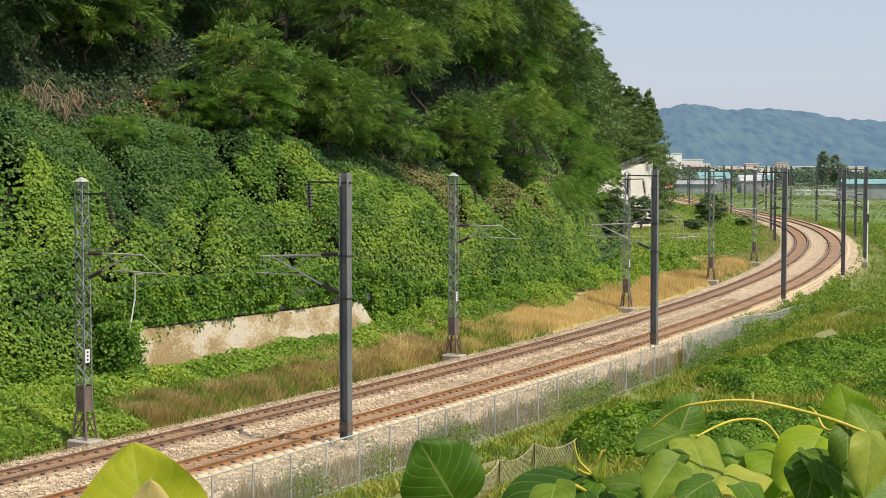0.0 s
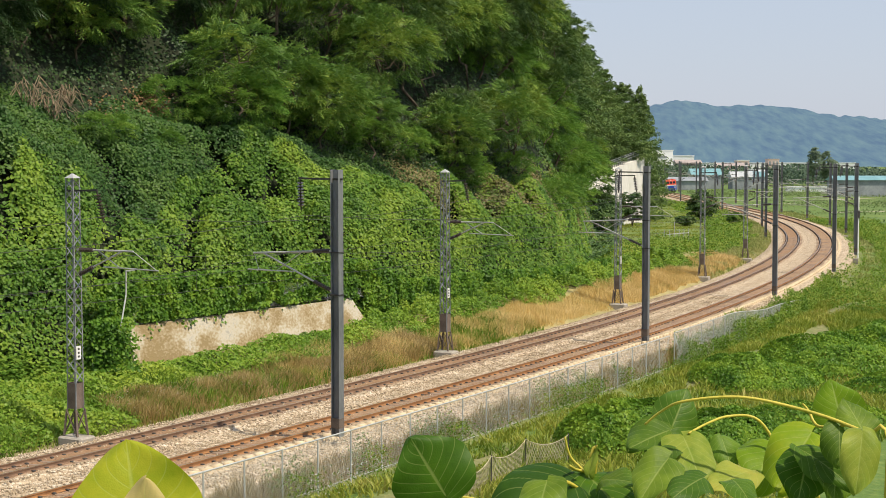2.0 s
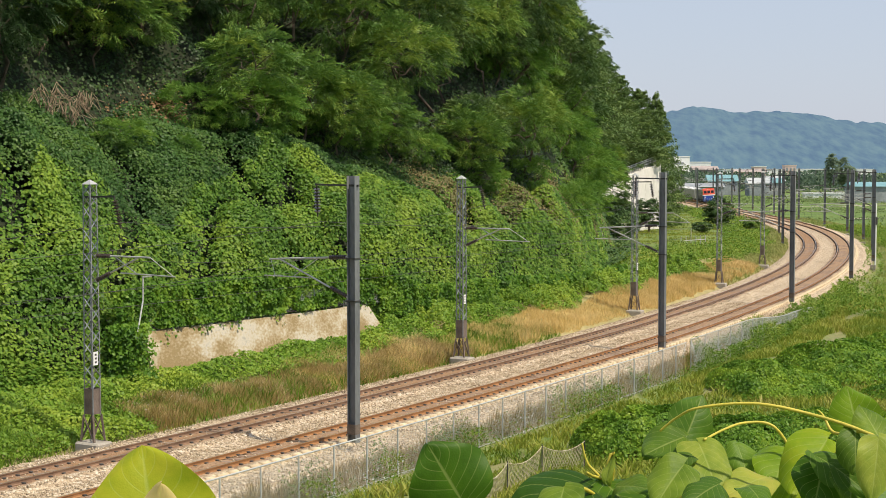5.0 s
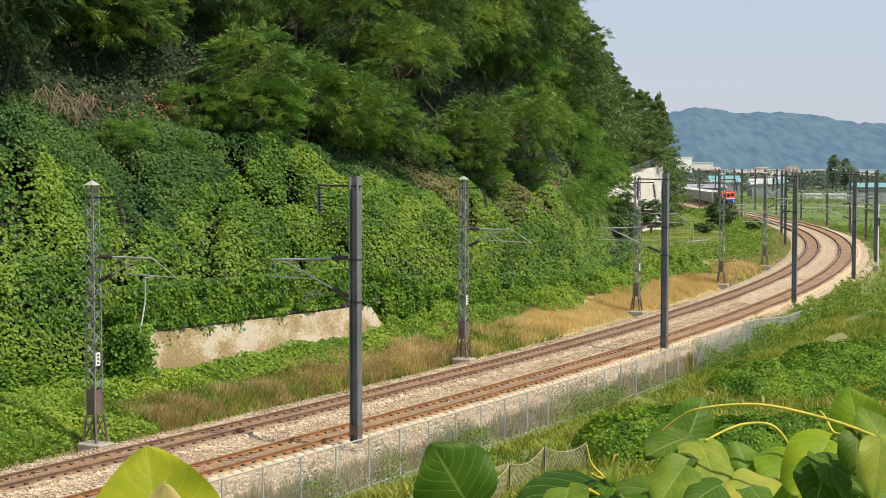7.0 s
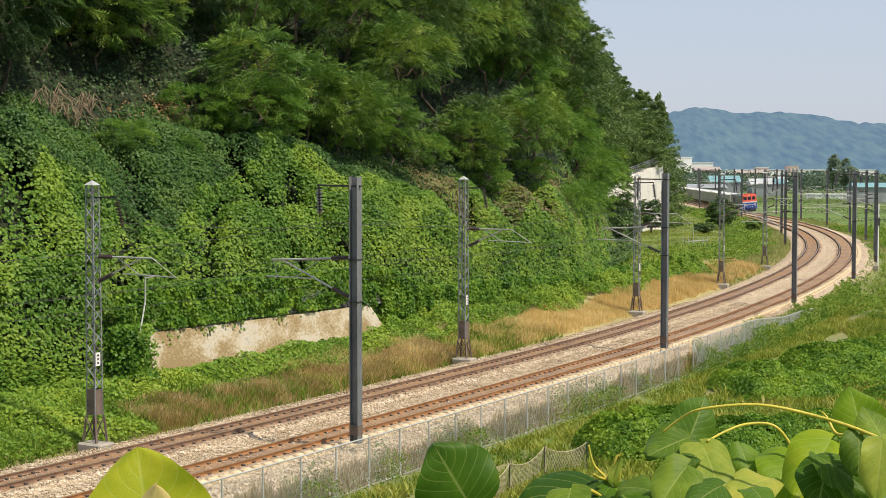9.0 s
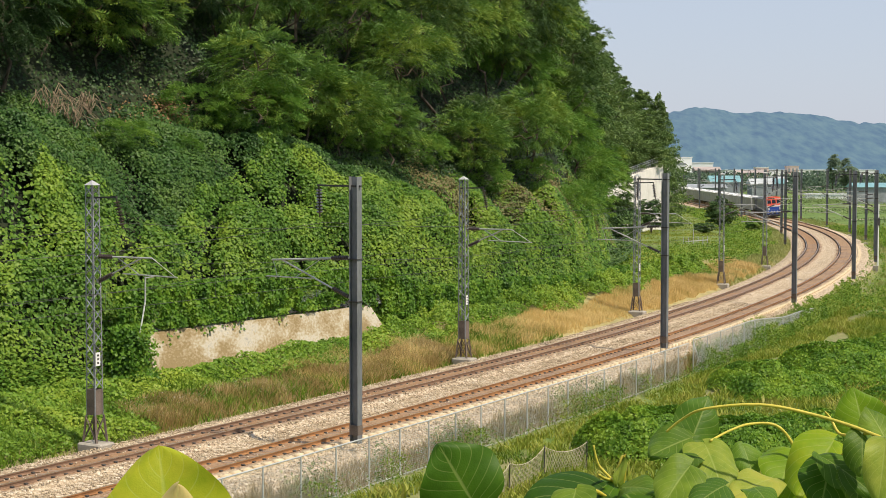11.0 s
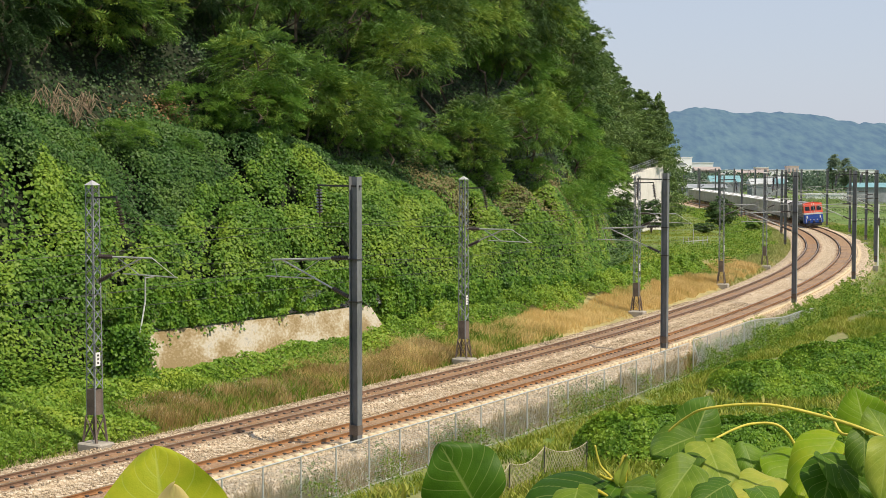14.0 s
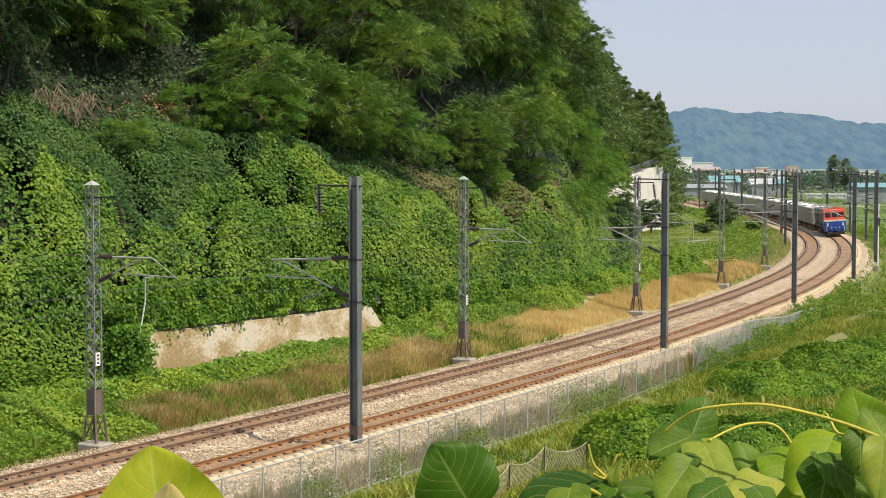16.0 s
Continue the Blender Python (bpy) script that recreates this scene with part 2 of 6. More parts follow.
def plateau(x, y):
    """1 on the terrace held by the tall white wall."""
    ax, ay = FAR_WALL_A
    d = math.hypot(ax - FAR_WALL_B[0], ay - FAR_WALL_B[1])
    ux, uy = (ax - FAR_WALL_B[0]) / d, (ay - FAR_WALL_B[1]) / d
    behind = -(x - ax) * uy + (y - ay) * ux
    return ss(0.6, 2.2, behind) * (1 - ss(-2.2, -0.6, x - (36 + 0.12 * (y - 250)))) * ss(195, 205, y)


def height(s, n, x, y):
    """The lie of the land, over the low rail."""
    z = np.full(len(s), -0.6)
    z = z - 0.6 * ss(-3.0, -4.2, n) - 0.7 * ss(-4.5, -14, n)
    shelf = 1 - ss(115, 160, s)
    z = z + 0.55 * ss(6.6, 8.0, n) + (1.0 * shelf) * ss(8.0, 12.5, n)
    held = ss(25.2, 26.4, s) * (1 - ss(46.2, 47.4, s))
    up = np.clip(n - toe(s) - 1.4 * held, 0, None)
    end = 1 - ss(195, 225, s)
    hill = (1.05 + 0.8 * ss(70, 105, s)) * np.clip(up - 1.0, 0, None) + 1.9 * ss(0.4, 1.8, up)
    hill = np.where(hill > 20, 20 + (hill - 20) * 0.45, hill)
    hill = np.minimum(hill, 55) * end
    lumps = (vnoise(x, y, 6.0, 1) - 0.5) * 2.4 + (vnoise(x, y, 2.3, 2) - 0.5) * 0.8
    z = z + hill + lumps * ss(1.8, 5, up) * end
    z = np.maximum(z, plateau(x, y) * 11.5 - 1.5)
    d = np.hypot(x, y * 0.9)
    z = np.maximum(z, 8.5 - 0.25 * d)
    far = ss(2, 9, np.abs(n - 2))
    return z + (vnoise(x, y, 3.1, 3) - 0.5) * 0.25 * far + (vnoise(x, y, 40, 4) - 0.5) * 0.8 * ss(-12, -40, n)


def lay(x, y):
    s, n = track_coords(x, y)
    return height(s, n, x, y)


# ================= building helpers =================
def mesh_object(name, bm, material, parent=None, smooth=False):
    me = bpy.data.meshes.new(name)
    bm.to_mesh(me)
    bm.free()
    if smooth:
        for p in me.polygons:
            p.use_smooth = True
    me.materials.append(material)
    ob = new(name, me)
    if parent:
        ob.parent = parent
    return ob


def part(name, bm, material, parent, label="", smooth=False):
    ob = mesh_object(name, bm, material, parent, smooth)
    if label:
        tagged(ob, label)
    return ob


def box(bm, size, m=None, bevel=0.0):
    g = bmesh.ops.create_cube(bm, size=1, matrix=(m or Matrix()) @ Matrix.Diagonal((*size, 1)))
    if bevel:
        es = list({e for v in g["verts"] for e in v.link_edges})
        bmesh.ops.bevel(bm, geom=es, offset=bevel, segments=1, affect="EDGES")


def bar(bm, a, b, r, seg=6, r2=None):
    """A round bar from a to b."""
    a, b = Vector(a), Vector(b)
    d = b - a
    m = Matrix.Translation((a + b) / 2) @ d.to_track_quat("Z", "Y").to_matrix().to_4x4()
    bmesh.ops.create_cone(bm, cap_ends=True, segments=seg, radius1=r, radius2=r if r2 is None else r2, depth=d.length, matrix=m)


def beam(bm, a, b, w, t):
    """A flat bar from a to b."""
    a, b = Vector(a), Vector(b)
    d = b - a
    box(bm, (w, t, d.length), Matrix.Translation((a + b) / 2) @ d.to_track_quat("Z", "Y").to_matrix().to_4x4())


def loft(bm, rings, closed=True, caps=True):
    vs = [[bm.verts.new(p) for p in r] for r in rings]
    k = len(rings[0])
    for a, b in zip(vs, vs[1:]):
        for i in range(k if closed else k - 1):
            bm.faces.new((a[i], a[(i + 1) % k], b[(i + 1) % k], b[i]))
    if caps and closed:
        bm.faces.new(vs[0][::-1])
        bm.faces.new(vs[-1])


def raw_mesh(name, verts, faces, material, parent=None, smooth=False, attrs=None):
    """An object from arrays; faces all have the same number of corners."""
    me = bpy.data.meshes.new(name)
    verts, faces = np.ascontiguousarray(verts, dtype=np.float32), np.ascontiguousarray(faces, dtype=np.int32)
    me.vertices.add(len(verts))
    me.vertices.foreach_set("co", verts.ravel())
    k = faces.shape[1]
    me.loops.add(faces.size)
    me.loops.foreach_set("vertex_index", faces.ravel())
    me.polygons.add(len(faces))
    me.polygons.foreach_set("loop_start", np.arange(len(faces), dtype=np.int32) * k)
    if smooth:
        me.polygons.foreach_set("use_smooth", np.ones(len(faces), dtype=bool))
    me.update(calc_edges=True)
    for key, v in (attrs or {}).items():
        a = me.attributes.new(key, "FLOAT", "POINT")
        a.data.foreach_set("value", np.ascontiguousarray(v, dtype=np.float32))
    me.materials.append(material)
    ob = new(name, me)
    if parent:
        ob.parent = parent
    return ob


def unit(v):
    return v / np.maximum(np.linalg.norm(v, axis=1, keepdims=True), 1e-9)


def leaves(name, pos, nrm, size, material, rng, parent=None, aspect=0.8, spread=0.7, cup=0.25):
    """Many small folded leaves at pos, facing about nrm."""
    n = len(pos)
    nn = unit(nrm + rng.normal(0, spread, (n, 3)))
    u = unit(np.cross(nn, rng.normal(0, 1, (n, 3))))
    v = np.cross(nn, u)
    L = np.asarray(size).reshape(-1, 1) * rng.uniform(0.7, 1.3, (n, 1))
    W = L * aspect
    a = pos - u * L * 0.5
    c = pos + u * L * 0.5
    b = pos + v * W * 0.5 + nn * L * cup * 0.5
    d = pos - v * W * 0.5 + nn * L * cup * 0.5
    verts = np.stack([a, b, c, d], 1).reshape(-1, 3)
    i = np.arange(n) * 4
    faces = np.stack([np.stack([i, i + 1, i + 2], 1), np.stack([i, i + 2, i + 3], 1)], 1).reshape(-1, 3)
    return raw_mesh(name, verts, faces, material, parent)


def fronds(name, pos, nrm, out, length, material, rng, parent=None, pairs=4):
    """Feathered leaves: narrow leaflets in pairs along drooping stalks that point outwards."""
    n = len(pos)
    ax = unit(out + rng.normal(0, 0.35, (n, 3)))
    nn = nrm + rng.normal(0, 0.28, (n, 3))
    nn = unit(nn - ax * np.sum(nn * ax, 1, keepdims=True))
    side = np.cross(ax, nn)
    L = np.asarray(length).reshape(-1, 1) * rng.uniform(0.7, 1.3, (n, 1))
    tri = []
    for k in range(pairs):
        f = (k + 0.5) / pairs
        c = pos + ax * L * (f - 0.4) - nn * L * 0.35 * f * f
        l, w = L * (0.45 - 0.12 * f), L * 0.14
        for sg in (1, -1):
            tip = c + (side * sg * 0.9 + ax * 0.45 - nn * rng.uniform(0.0, 0.5, (n, 1))) * l
            tri.append(np.stack([c - ax * w, c + ax * w + side * sg * l * 0.35, tip], 1))
    v = np.concatenate(tri).reshape(-1, 3)
    return raw_mesh(name, v, np.arange(len(v)).reshape(-1, 3), material, parent)


def blades(name, pos, tall, wide, material, rng, parent=None, lean=0.35):
    """Grass: each blade a bent strip that tapers to a point."""
    n = len(pos)
    a = rng.uniform(0, 2 * math.pi, n)
    side = np.stack([np.cos(a), np.sin(a), np.zeros(n)], 1)
    tall = np.asarray(tall).reshape(-1, 1) * rng.uniform(0.5, 1.2, (n, 1))
    le = rng.normal(0, lean, (n, 3)) * tall
    le[:, 2] = 0
    up = np.array([[0, 0, 1.0]]) * tall
    w = side * np.asarray(wide).reshape(-1, 1) * 0.5
    v0, v1 = pos - w, pos + w
    v2, v3 = pos + up * 0.55 + le * 0.3 + w * 0.8, pos + up * 0.55 + le * 0.3 - w * 0.8
    v4 = pos + up + le
    verts = np.stack([v0, v1, v2, v3, v4], 1).reshape(-1, 3)
    i = np.arange(n) * 5
    faces = np.concatenate([np.stack([i, i + 1, i + 2], 1), np.stack([i, i + 2, i + 3], 1), np.stack([i + 3, i + 2, i + 4], 1)])
    return raw_mesh(name, verts, faces, material, parent)


# ================= ground =================
def steps(*runs):
    out = []
    for a, b, d in runs:
        out += list(np.arange(a, b, d))
    return np.array(out)


def build_ground():
    gx = steps((-4000, -400, 300), (-400, -100, 25), (-100, -60, 4), (-60, 90, 0.9), (90, 130, 3), (130, 400, 15), (400, 4001, 300))
    gy = steps((-2000, -100, 200), (-100, -20, 10), (-20, 30, 3), (30, 180, 0.9), (180, 300, 2.2), (300, 700, 12), (700, 4801, 250))
    X, Y = np.meshgrid(gx, gy)
    x, y = X.ravel(), Y.ravel()
    s, n = track_coords(x, y)
    z = height(s, n, x, y)
    w = len(gx)
    i, j = np.meshgrid(np.arange(w - 1), np.arange(len(gy) - 1))
    a = (j * w + i).ravel()
    faces = np.stack([a, a + 1, a + w + 1, a + w], 1)
    up = n - toe(s)
    soil = np.clip(ss(3.4, 4.2, np.abs(n - SPACING / 2)) * (1 - ss(5, 7, np.abs(n - SPACING / 2))), 0, 1) * 0.6
    lawn = ss(125, 160, s) * ss(9, 13, n) * (1 - ss(0, 2, up)) * 0.9 + ss(-25, -60, n) * 0.5
    # the whole bank gets the shade-coloured soil, except the terrace
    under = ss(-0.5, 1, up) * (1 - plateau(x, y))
    tan = ss(28, 36, s) * (1 - ss(120, 150, s)) * ss(6.8, 7.2, n) * (1 - ss(11.8, 13, n))
    foot = ss(4, 10, s) * (1 - ss(90, 110, s)) * (1 - ss(0.4, 1.0, np.abs(n + 6.6 + 0.6 * np.sin(s * 0.2))))
    soil = np.maximum(soil, foot * 0.45)
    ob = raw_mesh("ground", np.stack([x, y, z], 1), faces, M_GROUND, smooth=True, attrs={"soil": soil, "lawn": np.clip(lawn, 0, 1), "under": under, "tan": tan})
    tagged(ob, "grassy ground with a steep wooded bank beside the railway", "ground", kind="structure")


build_ground()


# ================= ballast and tracks =================
def build_ballast():
    nn = np.concatenate([np.linspace(-3.3, -2.2, 4), np.linspace(-1.9, SPACING + 1.9, 28), np.linspace(SPACING + 2.2, SPACING + 3.0, 4)])
    sv = np.concatenate([np.arange(-30, 200, 0.5), np.arange(200, 900, 4.0)])
    S, N = np.meshgrid(sv, nn, indexing="ij")
    s, n = S.ravel(), N.ravel()
    x, y = on_array(s, n)
    z = np.full(len(s), -0.17)
    for c in (0.0, SPACING):
        inside = np.abs(n - c) < 1.5
        z = np.where(inside, -0.17 - (n - c) / 1.435 * CANT + CANT / 2, z)
    z = z - 0.35 * ss(-2.0, -3.3, n) - 0.35 * ss(SPACING + 1.9, SPACING + 3.0, n)
    z += (vnoise(x, y, 0.45, 7) - 0.5) * 0.07 + (vnoise(x, y, 1.7, 8) - 0.5) * 0.06
    pale = ss(1.15, 1.3, -n) * (1 - ss(1.5, 1.75, -n))
    rust = np.zeros(len(s))
    for c, k in ((0.0, 0.7), (SPACING, 0.95)):
        rust = np.maximum(rust, k * (1 - ss(0.75, 1.35, np.abs(n - c))))
    w = len(nn)
    i, j = np.meshgrid(np.arange(w - 1), np.arange(len(sv) - 1))
    a = (j * w + i).ravel()
    ob = raw_mesh("ballast", np.stack([x, y, z], 1), np.stack([a, a + w, a + w + 1, a + 1], 1), M_BALLAST, smooth=True, attrs={"rust": rust, "pale": pale})
    tagged(ob, "pale crushed stone ballast under two railway tracks", "ballast", kind="structure")


build_ballast()

M_STONE = leafy("crushed_stone", [(0.1, (0.16, 0.12, 0.08)), (0.4, (0.42, 0.33, 0.22)), (0.7, (0.56, 0.46, 0.33)), (0.95, (0.76, 0.69, 0.58))], rough=0.9, trans=0.0, scale=0.8, spec=0.3)


def build_stones():
    """Loose stones on the nearer ballast, each a small rough lump."""
    rng = np.random.default_rng(44)
    n = 50000
    s = -6 + 92 * rng.uniform(0, 1, n) ** 1.25
    m = rng.uniform(-3.1, SPACING + 2.9, n)
    keep = np.ones(n, bool)
    for c in (0.0, SPACING):
        for side in (0.7535, -0.7535):
            keep &= np.abs(m - c - side) > 0.12
        keep &= ~((np.abs(m - c) < 1.3) & (rng.uniform(0, 1, n) < 0.9))
    s, m = s[keep], m[keep]
    n = len(s)
    x, y = on_array(s, m)
    z = np.full(n, -0.15)
    for c in (0.0, SPACING):
        z = np.where(np.abs(m - c) < 1.5, -0.16 - (m - c) / 1.435 * CANT + CANT / 2, z)
    z = z - 0.35 * ss(-2.0, -3.3, m) - 0.35 * ss(SPACING + 1.9, SPACING + 3.0, m)
    oct_v = np.array([(1, 0, 0), (-1, 0, 0), (0, 1, 0), (0, -1, 0), (0, 0, 1), (0, 0, -1)], float)
    oct_f = np.array([(0, 2, 4), (2, 1, 4), (1, 3, 4), (3, 0, 4), (2, 0, 5), (1, 2, 5), (3, 1, 5), (0, 3, 5)])
    r = rng.uniform(0.022, 0.048, (n, 1, 1))
    v = oct_v[None] * rng.uniform(0.6, 1.25, (n, 6, 1)) * r + rng.normal(0, 0.22, (n, 6, 3)) * r
    v += np.stack([x, y, z + 0.01], 1)[:, None, :]
    f = (oct_f[None] + (np.arange(n) * 6)[:, None, None]).reshape(-1, 3)
    tagged(raw_mesh("ballast_stones", v.reshape(-1, 3), f, M_STONE), "loose crushed stones on the ballast", "stones", kind="stuff")


build_stones()

RAIL = [(-0.07, -0.16), (-0.07, -0.145), (-0.012, -0.125), (-0.012, -0.045), (-0.036, -0.035), (-0.036, -0.004), (-0.03, 0.0),
        (0.03, 0.0), (0.036, -0.004), (0.036, -0.035), (0.012, -0.045), (0.012, -0.125), (0.07, -0.145), (0.07, -0.16)]


def build_track(c, label, steel):
    track = tagged(new("railway_track"), label, "railway track", "railway tracks")
    sv = np.concatenate([np.arange(-30, 260, 2.0), np.arange(260, 905, 6.0)])
    for side, lift in ((0.7535, 0.0), (-0.7535, CANT)):
        bm = bmesh.new()
        loft(bm, [[on(s, c + side - dx, dz + lift) for dx, dz in RAIL] for s in sv])
        ob = part("rail", bm, steel, track)
        ob.data.materials.append(M_RAILTOP)
        for p in ob.data.polygons:
            if len(p.vertices) == 4 and p.normal.z > 0.9 and p.center.z > lift - 0.01:
                p.material_index = 1
    bm = bmesh.new()
    box(bm, (2.4, 0.26, 0.2), Matrix.Translation((0, 0, -0.265)), 0.03)
    for i in range(300):
        s = -2 + 0.6 * i
        m = frame_at(s, c, CANT / 2) @ Matrix.Rotation(-math.asin(CANT / 1.5), 4, "Y")
        if i == 0:
            first = part("sleeper", bm, M_SLEEPER, track)
            ob = first
        else:
            ob = new("sleeper", first.data)
            ob.parent = track
        ob.matrix_local = m
    if c == 0.0:
        # the bared outer ends of the concrete sleepers
        bm = bmesh.new()
        box(bm, (0.3, 0.34, 0.24))
        vs = np.array([v.co[:] for v in bm.verts])
        fs = np.array([[v.index for v in f.verts] for f in bm.faces])
        bm.free()
        ms = [np.array(frame_at(-2 + 0.6 * i, -1.42, -0.09)) for i in range(330)]
        tagged(raw_mesh("sleeper_end", np.concatenate([vs @ m[:3, :3].T + m[:3, 3] for m in ms]), np.concatenate([fs + 8 * i for i in range(330)]), M_SLEEPEND, track), "pale bared ends of the sleepers", kind="stuff")
    # spring clips on both sides of each rail
    bm = bmesh.new()
    box(bm, (0.1, 0.11, 0.05), Matrix.Translation((0.1, 0, 0.0)))
    box(bm, (0.1, 0.11, 0.05), Matrix.Translation((-0.1, 0, 0.0)))
    vs = np.array([v.co[:] for v in bm.verts])
    bm.faces.ensure_lookup_table()
    fs = np.array([[v.index for v in f.verts] for f in bm.faces])
    bm.free()
    allv, allf, k = [], [], 0
    for i in range(420):
        s = -2 + 0.6 * i
        for side, lift in ((0.7535, 0.0), (-0.7535, CANT)):
            m = np.array(frame_at(s, c + side, lift - 0.13))
            allv.append(vs @ m[:3, :3].T + m[:3, 3])
            allf.append(fs + k)
            k += len(vs)
    tagged(raw_mesh("rail_fastening", np.concatenate(allv), np.concatenate(allf), M_DARKSTEEL, track), "dark spring clips along the rails", kind="stuff")


build_track(0.0, "orange-rusted outer railway track on pale ballast", M_RUST)
build_track(SPACING, "brown weathered inner railway track on dusty ballast", M_RUST2)


# ================= overhead line masts =================
def cantilever(root, tubes, rods, insulators):
    """Tubes, thin rods and porcelain that hold the wires out over the track, in the x and z of the mast."""
    for name, (x0, z0, x1, z1), rad in tubes + rods:
        bm = bmesh.new()
        bar(bm, (x0, 0, z0), (x1, 0, z1), rad)
        part(name, bm, M_TUBE, root)
    for x0, z0, x1, z1 in insulators:
        bm = bmesh.new()
        a, b = Vector((x0, 0, z0)), Vector((x1, 0, z1))
        bar(bm, a, b, 0.05, 8)
        core = part("insulator", bm, M_INS, root)
        for i in range(8):
            bm = bmesh.new()
            bar(bm, a.lerp(b, (i + 0.3) / 8), a.lerp(b, (i + 0.65) / 8), 0.085, 8)
            part("disc", bm, M_INS, core)


def feeder(root, top, side, reach=1.35):
    bm = bmesh.new()
    beam(bm, (-0.25 * side, 0, top), (reach * side, 0, top + 0.03), 0.08, 0.07)
    part("feeder_arm", bm, M_DARKSTEEL, root)
    bm = bmesh.new()
    a, b = Vector((reach * 0.97 * side, 0, top)), Vector((reach * 1.05 * side, 0.25, top - 1.15))
    bar(bm, a, b, 0.03, 6)
    core = part("insulator", bm, M_INS, root)
    for i in range(8):
        bm = bmesh.new()
        bar(bm, a.lerp(b, 0.12 + i * 0.1), a.lerp(b, 0.17 + i * 0.1), 0.13, 8, 0.06)
        part("disc", bm, M_INS, core)


def lattice_mast():
    root = new("lattice_mast")
    H, w0, w1 = 9.52, 0.225, 0.185
    half = lambda z: w0 + (w1 - w0) * z / H
    for sx in (-1, 1):
        for sy in (-1, 1):
            bm = bmesh.new()
            for o in ((0.05, 0.01), (0.01, 0.05)):
                rings = []
                for z in (0.95, H):
                    h = half(z)
                    x, y = sx * h, sy * h
                    rings.append([(x, y, z), (x - sx * o[0], y, z), (x - sx * o[0], y - sy * o[1], z), (x, y - sy * o[1], z)])
                loft(bm, rings)
            part("leg_angle", bm, M_STEEL, root)
            bm = bmesh.new()
            beam(bm, (sx * 0.33, sy * 0.28, 0.0), (sx * half(0.95), sy * half(0.95), 1.0), 0.07, 0.07)
            part("splayed_foot", bm, M_RUSTPLATE, root)
    for ax in range(4):
        z, k = 2.0, 0
        while z < H - 0.3:
            z2 = min(z + 0.42, H - 0.05)
            a, b = half(z), half(z2)
            sgn = 1 if k % 2 else -1
            p = Vector((sgn * a, -a, z)), Vector((-sgn * b, -b, z2))
            R = Matrix.Rotation(ax * math.pi / 2, 3, "Z")
            bm = bmesh.new()
            beam(bm, R @ p[0], R @ p[1], 0.05, 0.014)
            part("lacing_bar", bm, M_STEEL, root)
            z, k = z2, k + 1
        bm = bmesh.new()
        R = Matrix.Rotation(ax * math.pi / 2, 4, "Z")
        box(bm, (0.36, 0.012, 0.95), R @ Matrix.Translation((0, -half(1.5) - 0.004, 1.5)))
        part("plate", bm, M_RUSTPLATE, root)
    for ax in range(4):
        bm = bmesh.new()
        R = Matrix.Rotation(ax * math.pi / 2, 3, "Z")
        beam(bm, R @ Vector((-0.31, -0.28, 0.05)), R @ Vector((0.225, -0.225, 0.95)), 0.05, 0.014)
        part("cross_brace", bm, M_RUSTPLATE, root)
        bm = bmesh.new()
        beam(bm, R @ Vector((0.31, -0.295, 0.05)), R @ Vector((-0.225, -0.24, 0.95)), 0.05, 0.014)
        part("cross_brace", bm, M_RUSTPLATE, root)
    bm = bmesh.new()
    bmesh.ops.create_cone(bm, cap_ends=True, segments=4, radius1=0.31, radius2=0.03, depth=0.17, matrix=Matrix.Translation((0, 0, H + 0.08)) @ Matrix.Rotation(math.pi / 4, 4, "Z"))
    part("cap", bm, M_TUBE, root, "pale pyramid cap")
    bm = bmesh.new()
    box(bm, (0.015, 0.24, 0.5), Matrix.Translation((half(3.1) + 0.03, -0.07, 3.1)))
    plate = part("number_plate", bm, M_WHITE, root, "small white plate with dark markings")
    for k in range(3):
        bm = bmesh.new()
        box(bm, (0.008, 0.09, 0.07), Matrix.Translation((half(3.1) + 0.041, -0.07, 3.24 - 0.14 * k)))
        part("marking", bm, M_DARKSTEEL, plate)
    bm = bmesh.new()
    box(bm, (1.15, 0.85, 0.55), Matrix.Translation((0.08, -0.05, -0.28)), 0.06)
    part("foundation", bm, M_CONC, root, "rough concrete footing")
    cantilever(root, [("top_tube", (0.2, 6.9, 2.85, 6.9), 0.032), ("diagonal_tube", (0.2, 5.95, 2.3, 6.88), 0.032), ("registration_tube", (1.45, 6.3, 4.0, 6.25), 0.024)],
               [("drop_rod", (1.2, 6.88, 2.2, 6.3), 0.022), ("stay_rod", (2.85, 6.9, 3.9, 6.27), 0.014)],
               [(0.3, 6.9, 0.95, 6.9), (0.3, 5.99, 0.95, 6.28)])
    feeder(root, 9.05, 1, 1.2)
    return root


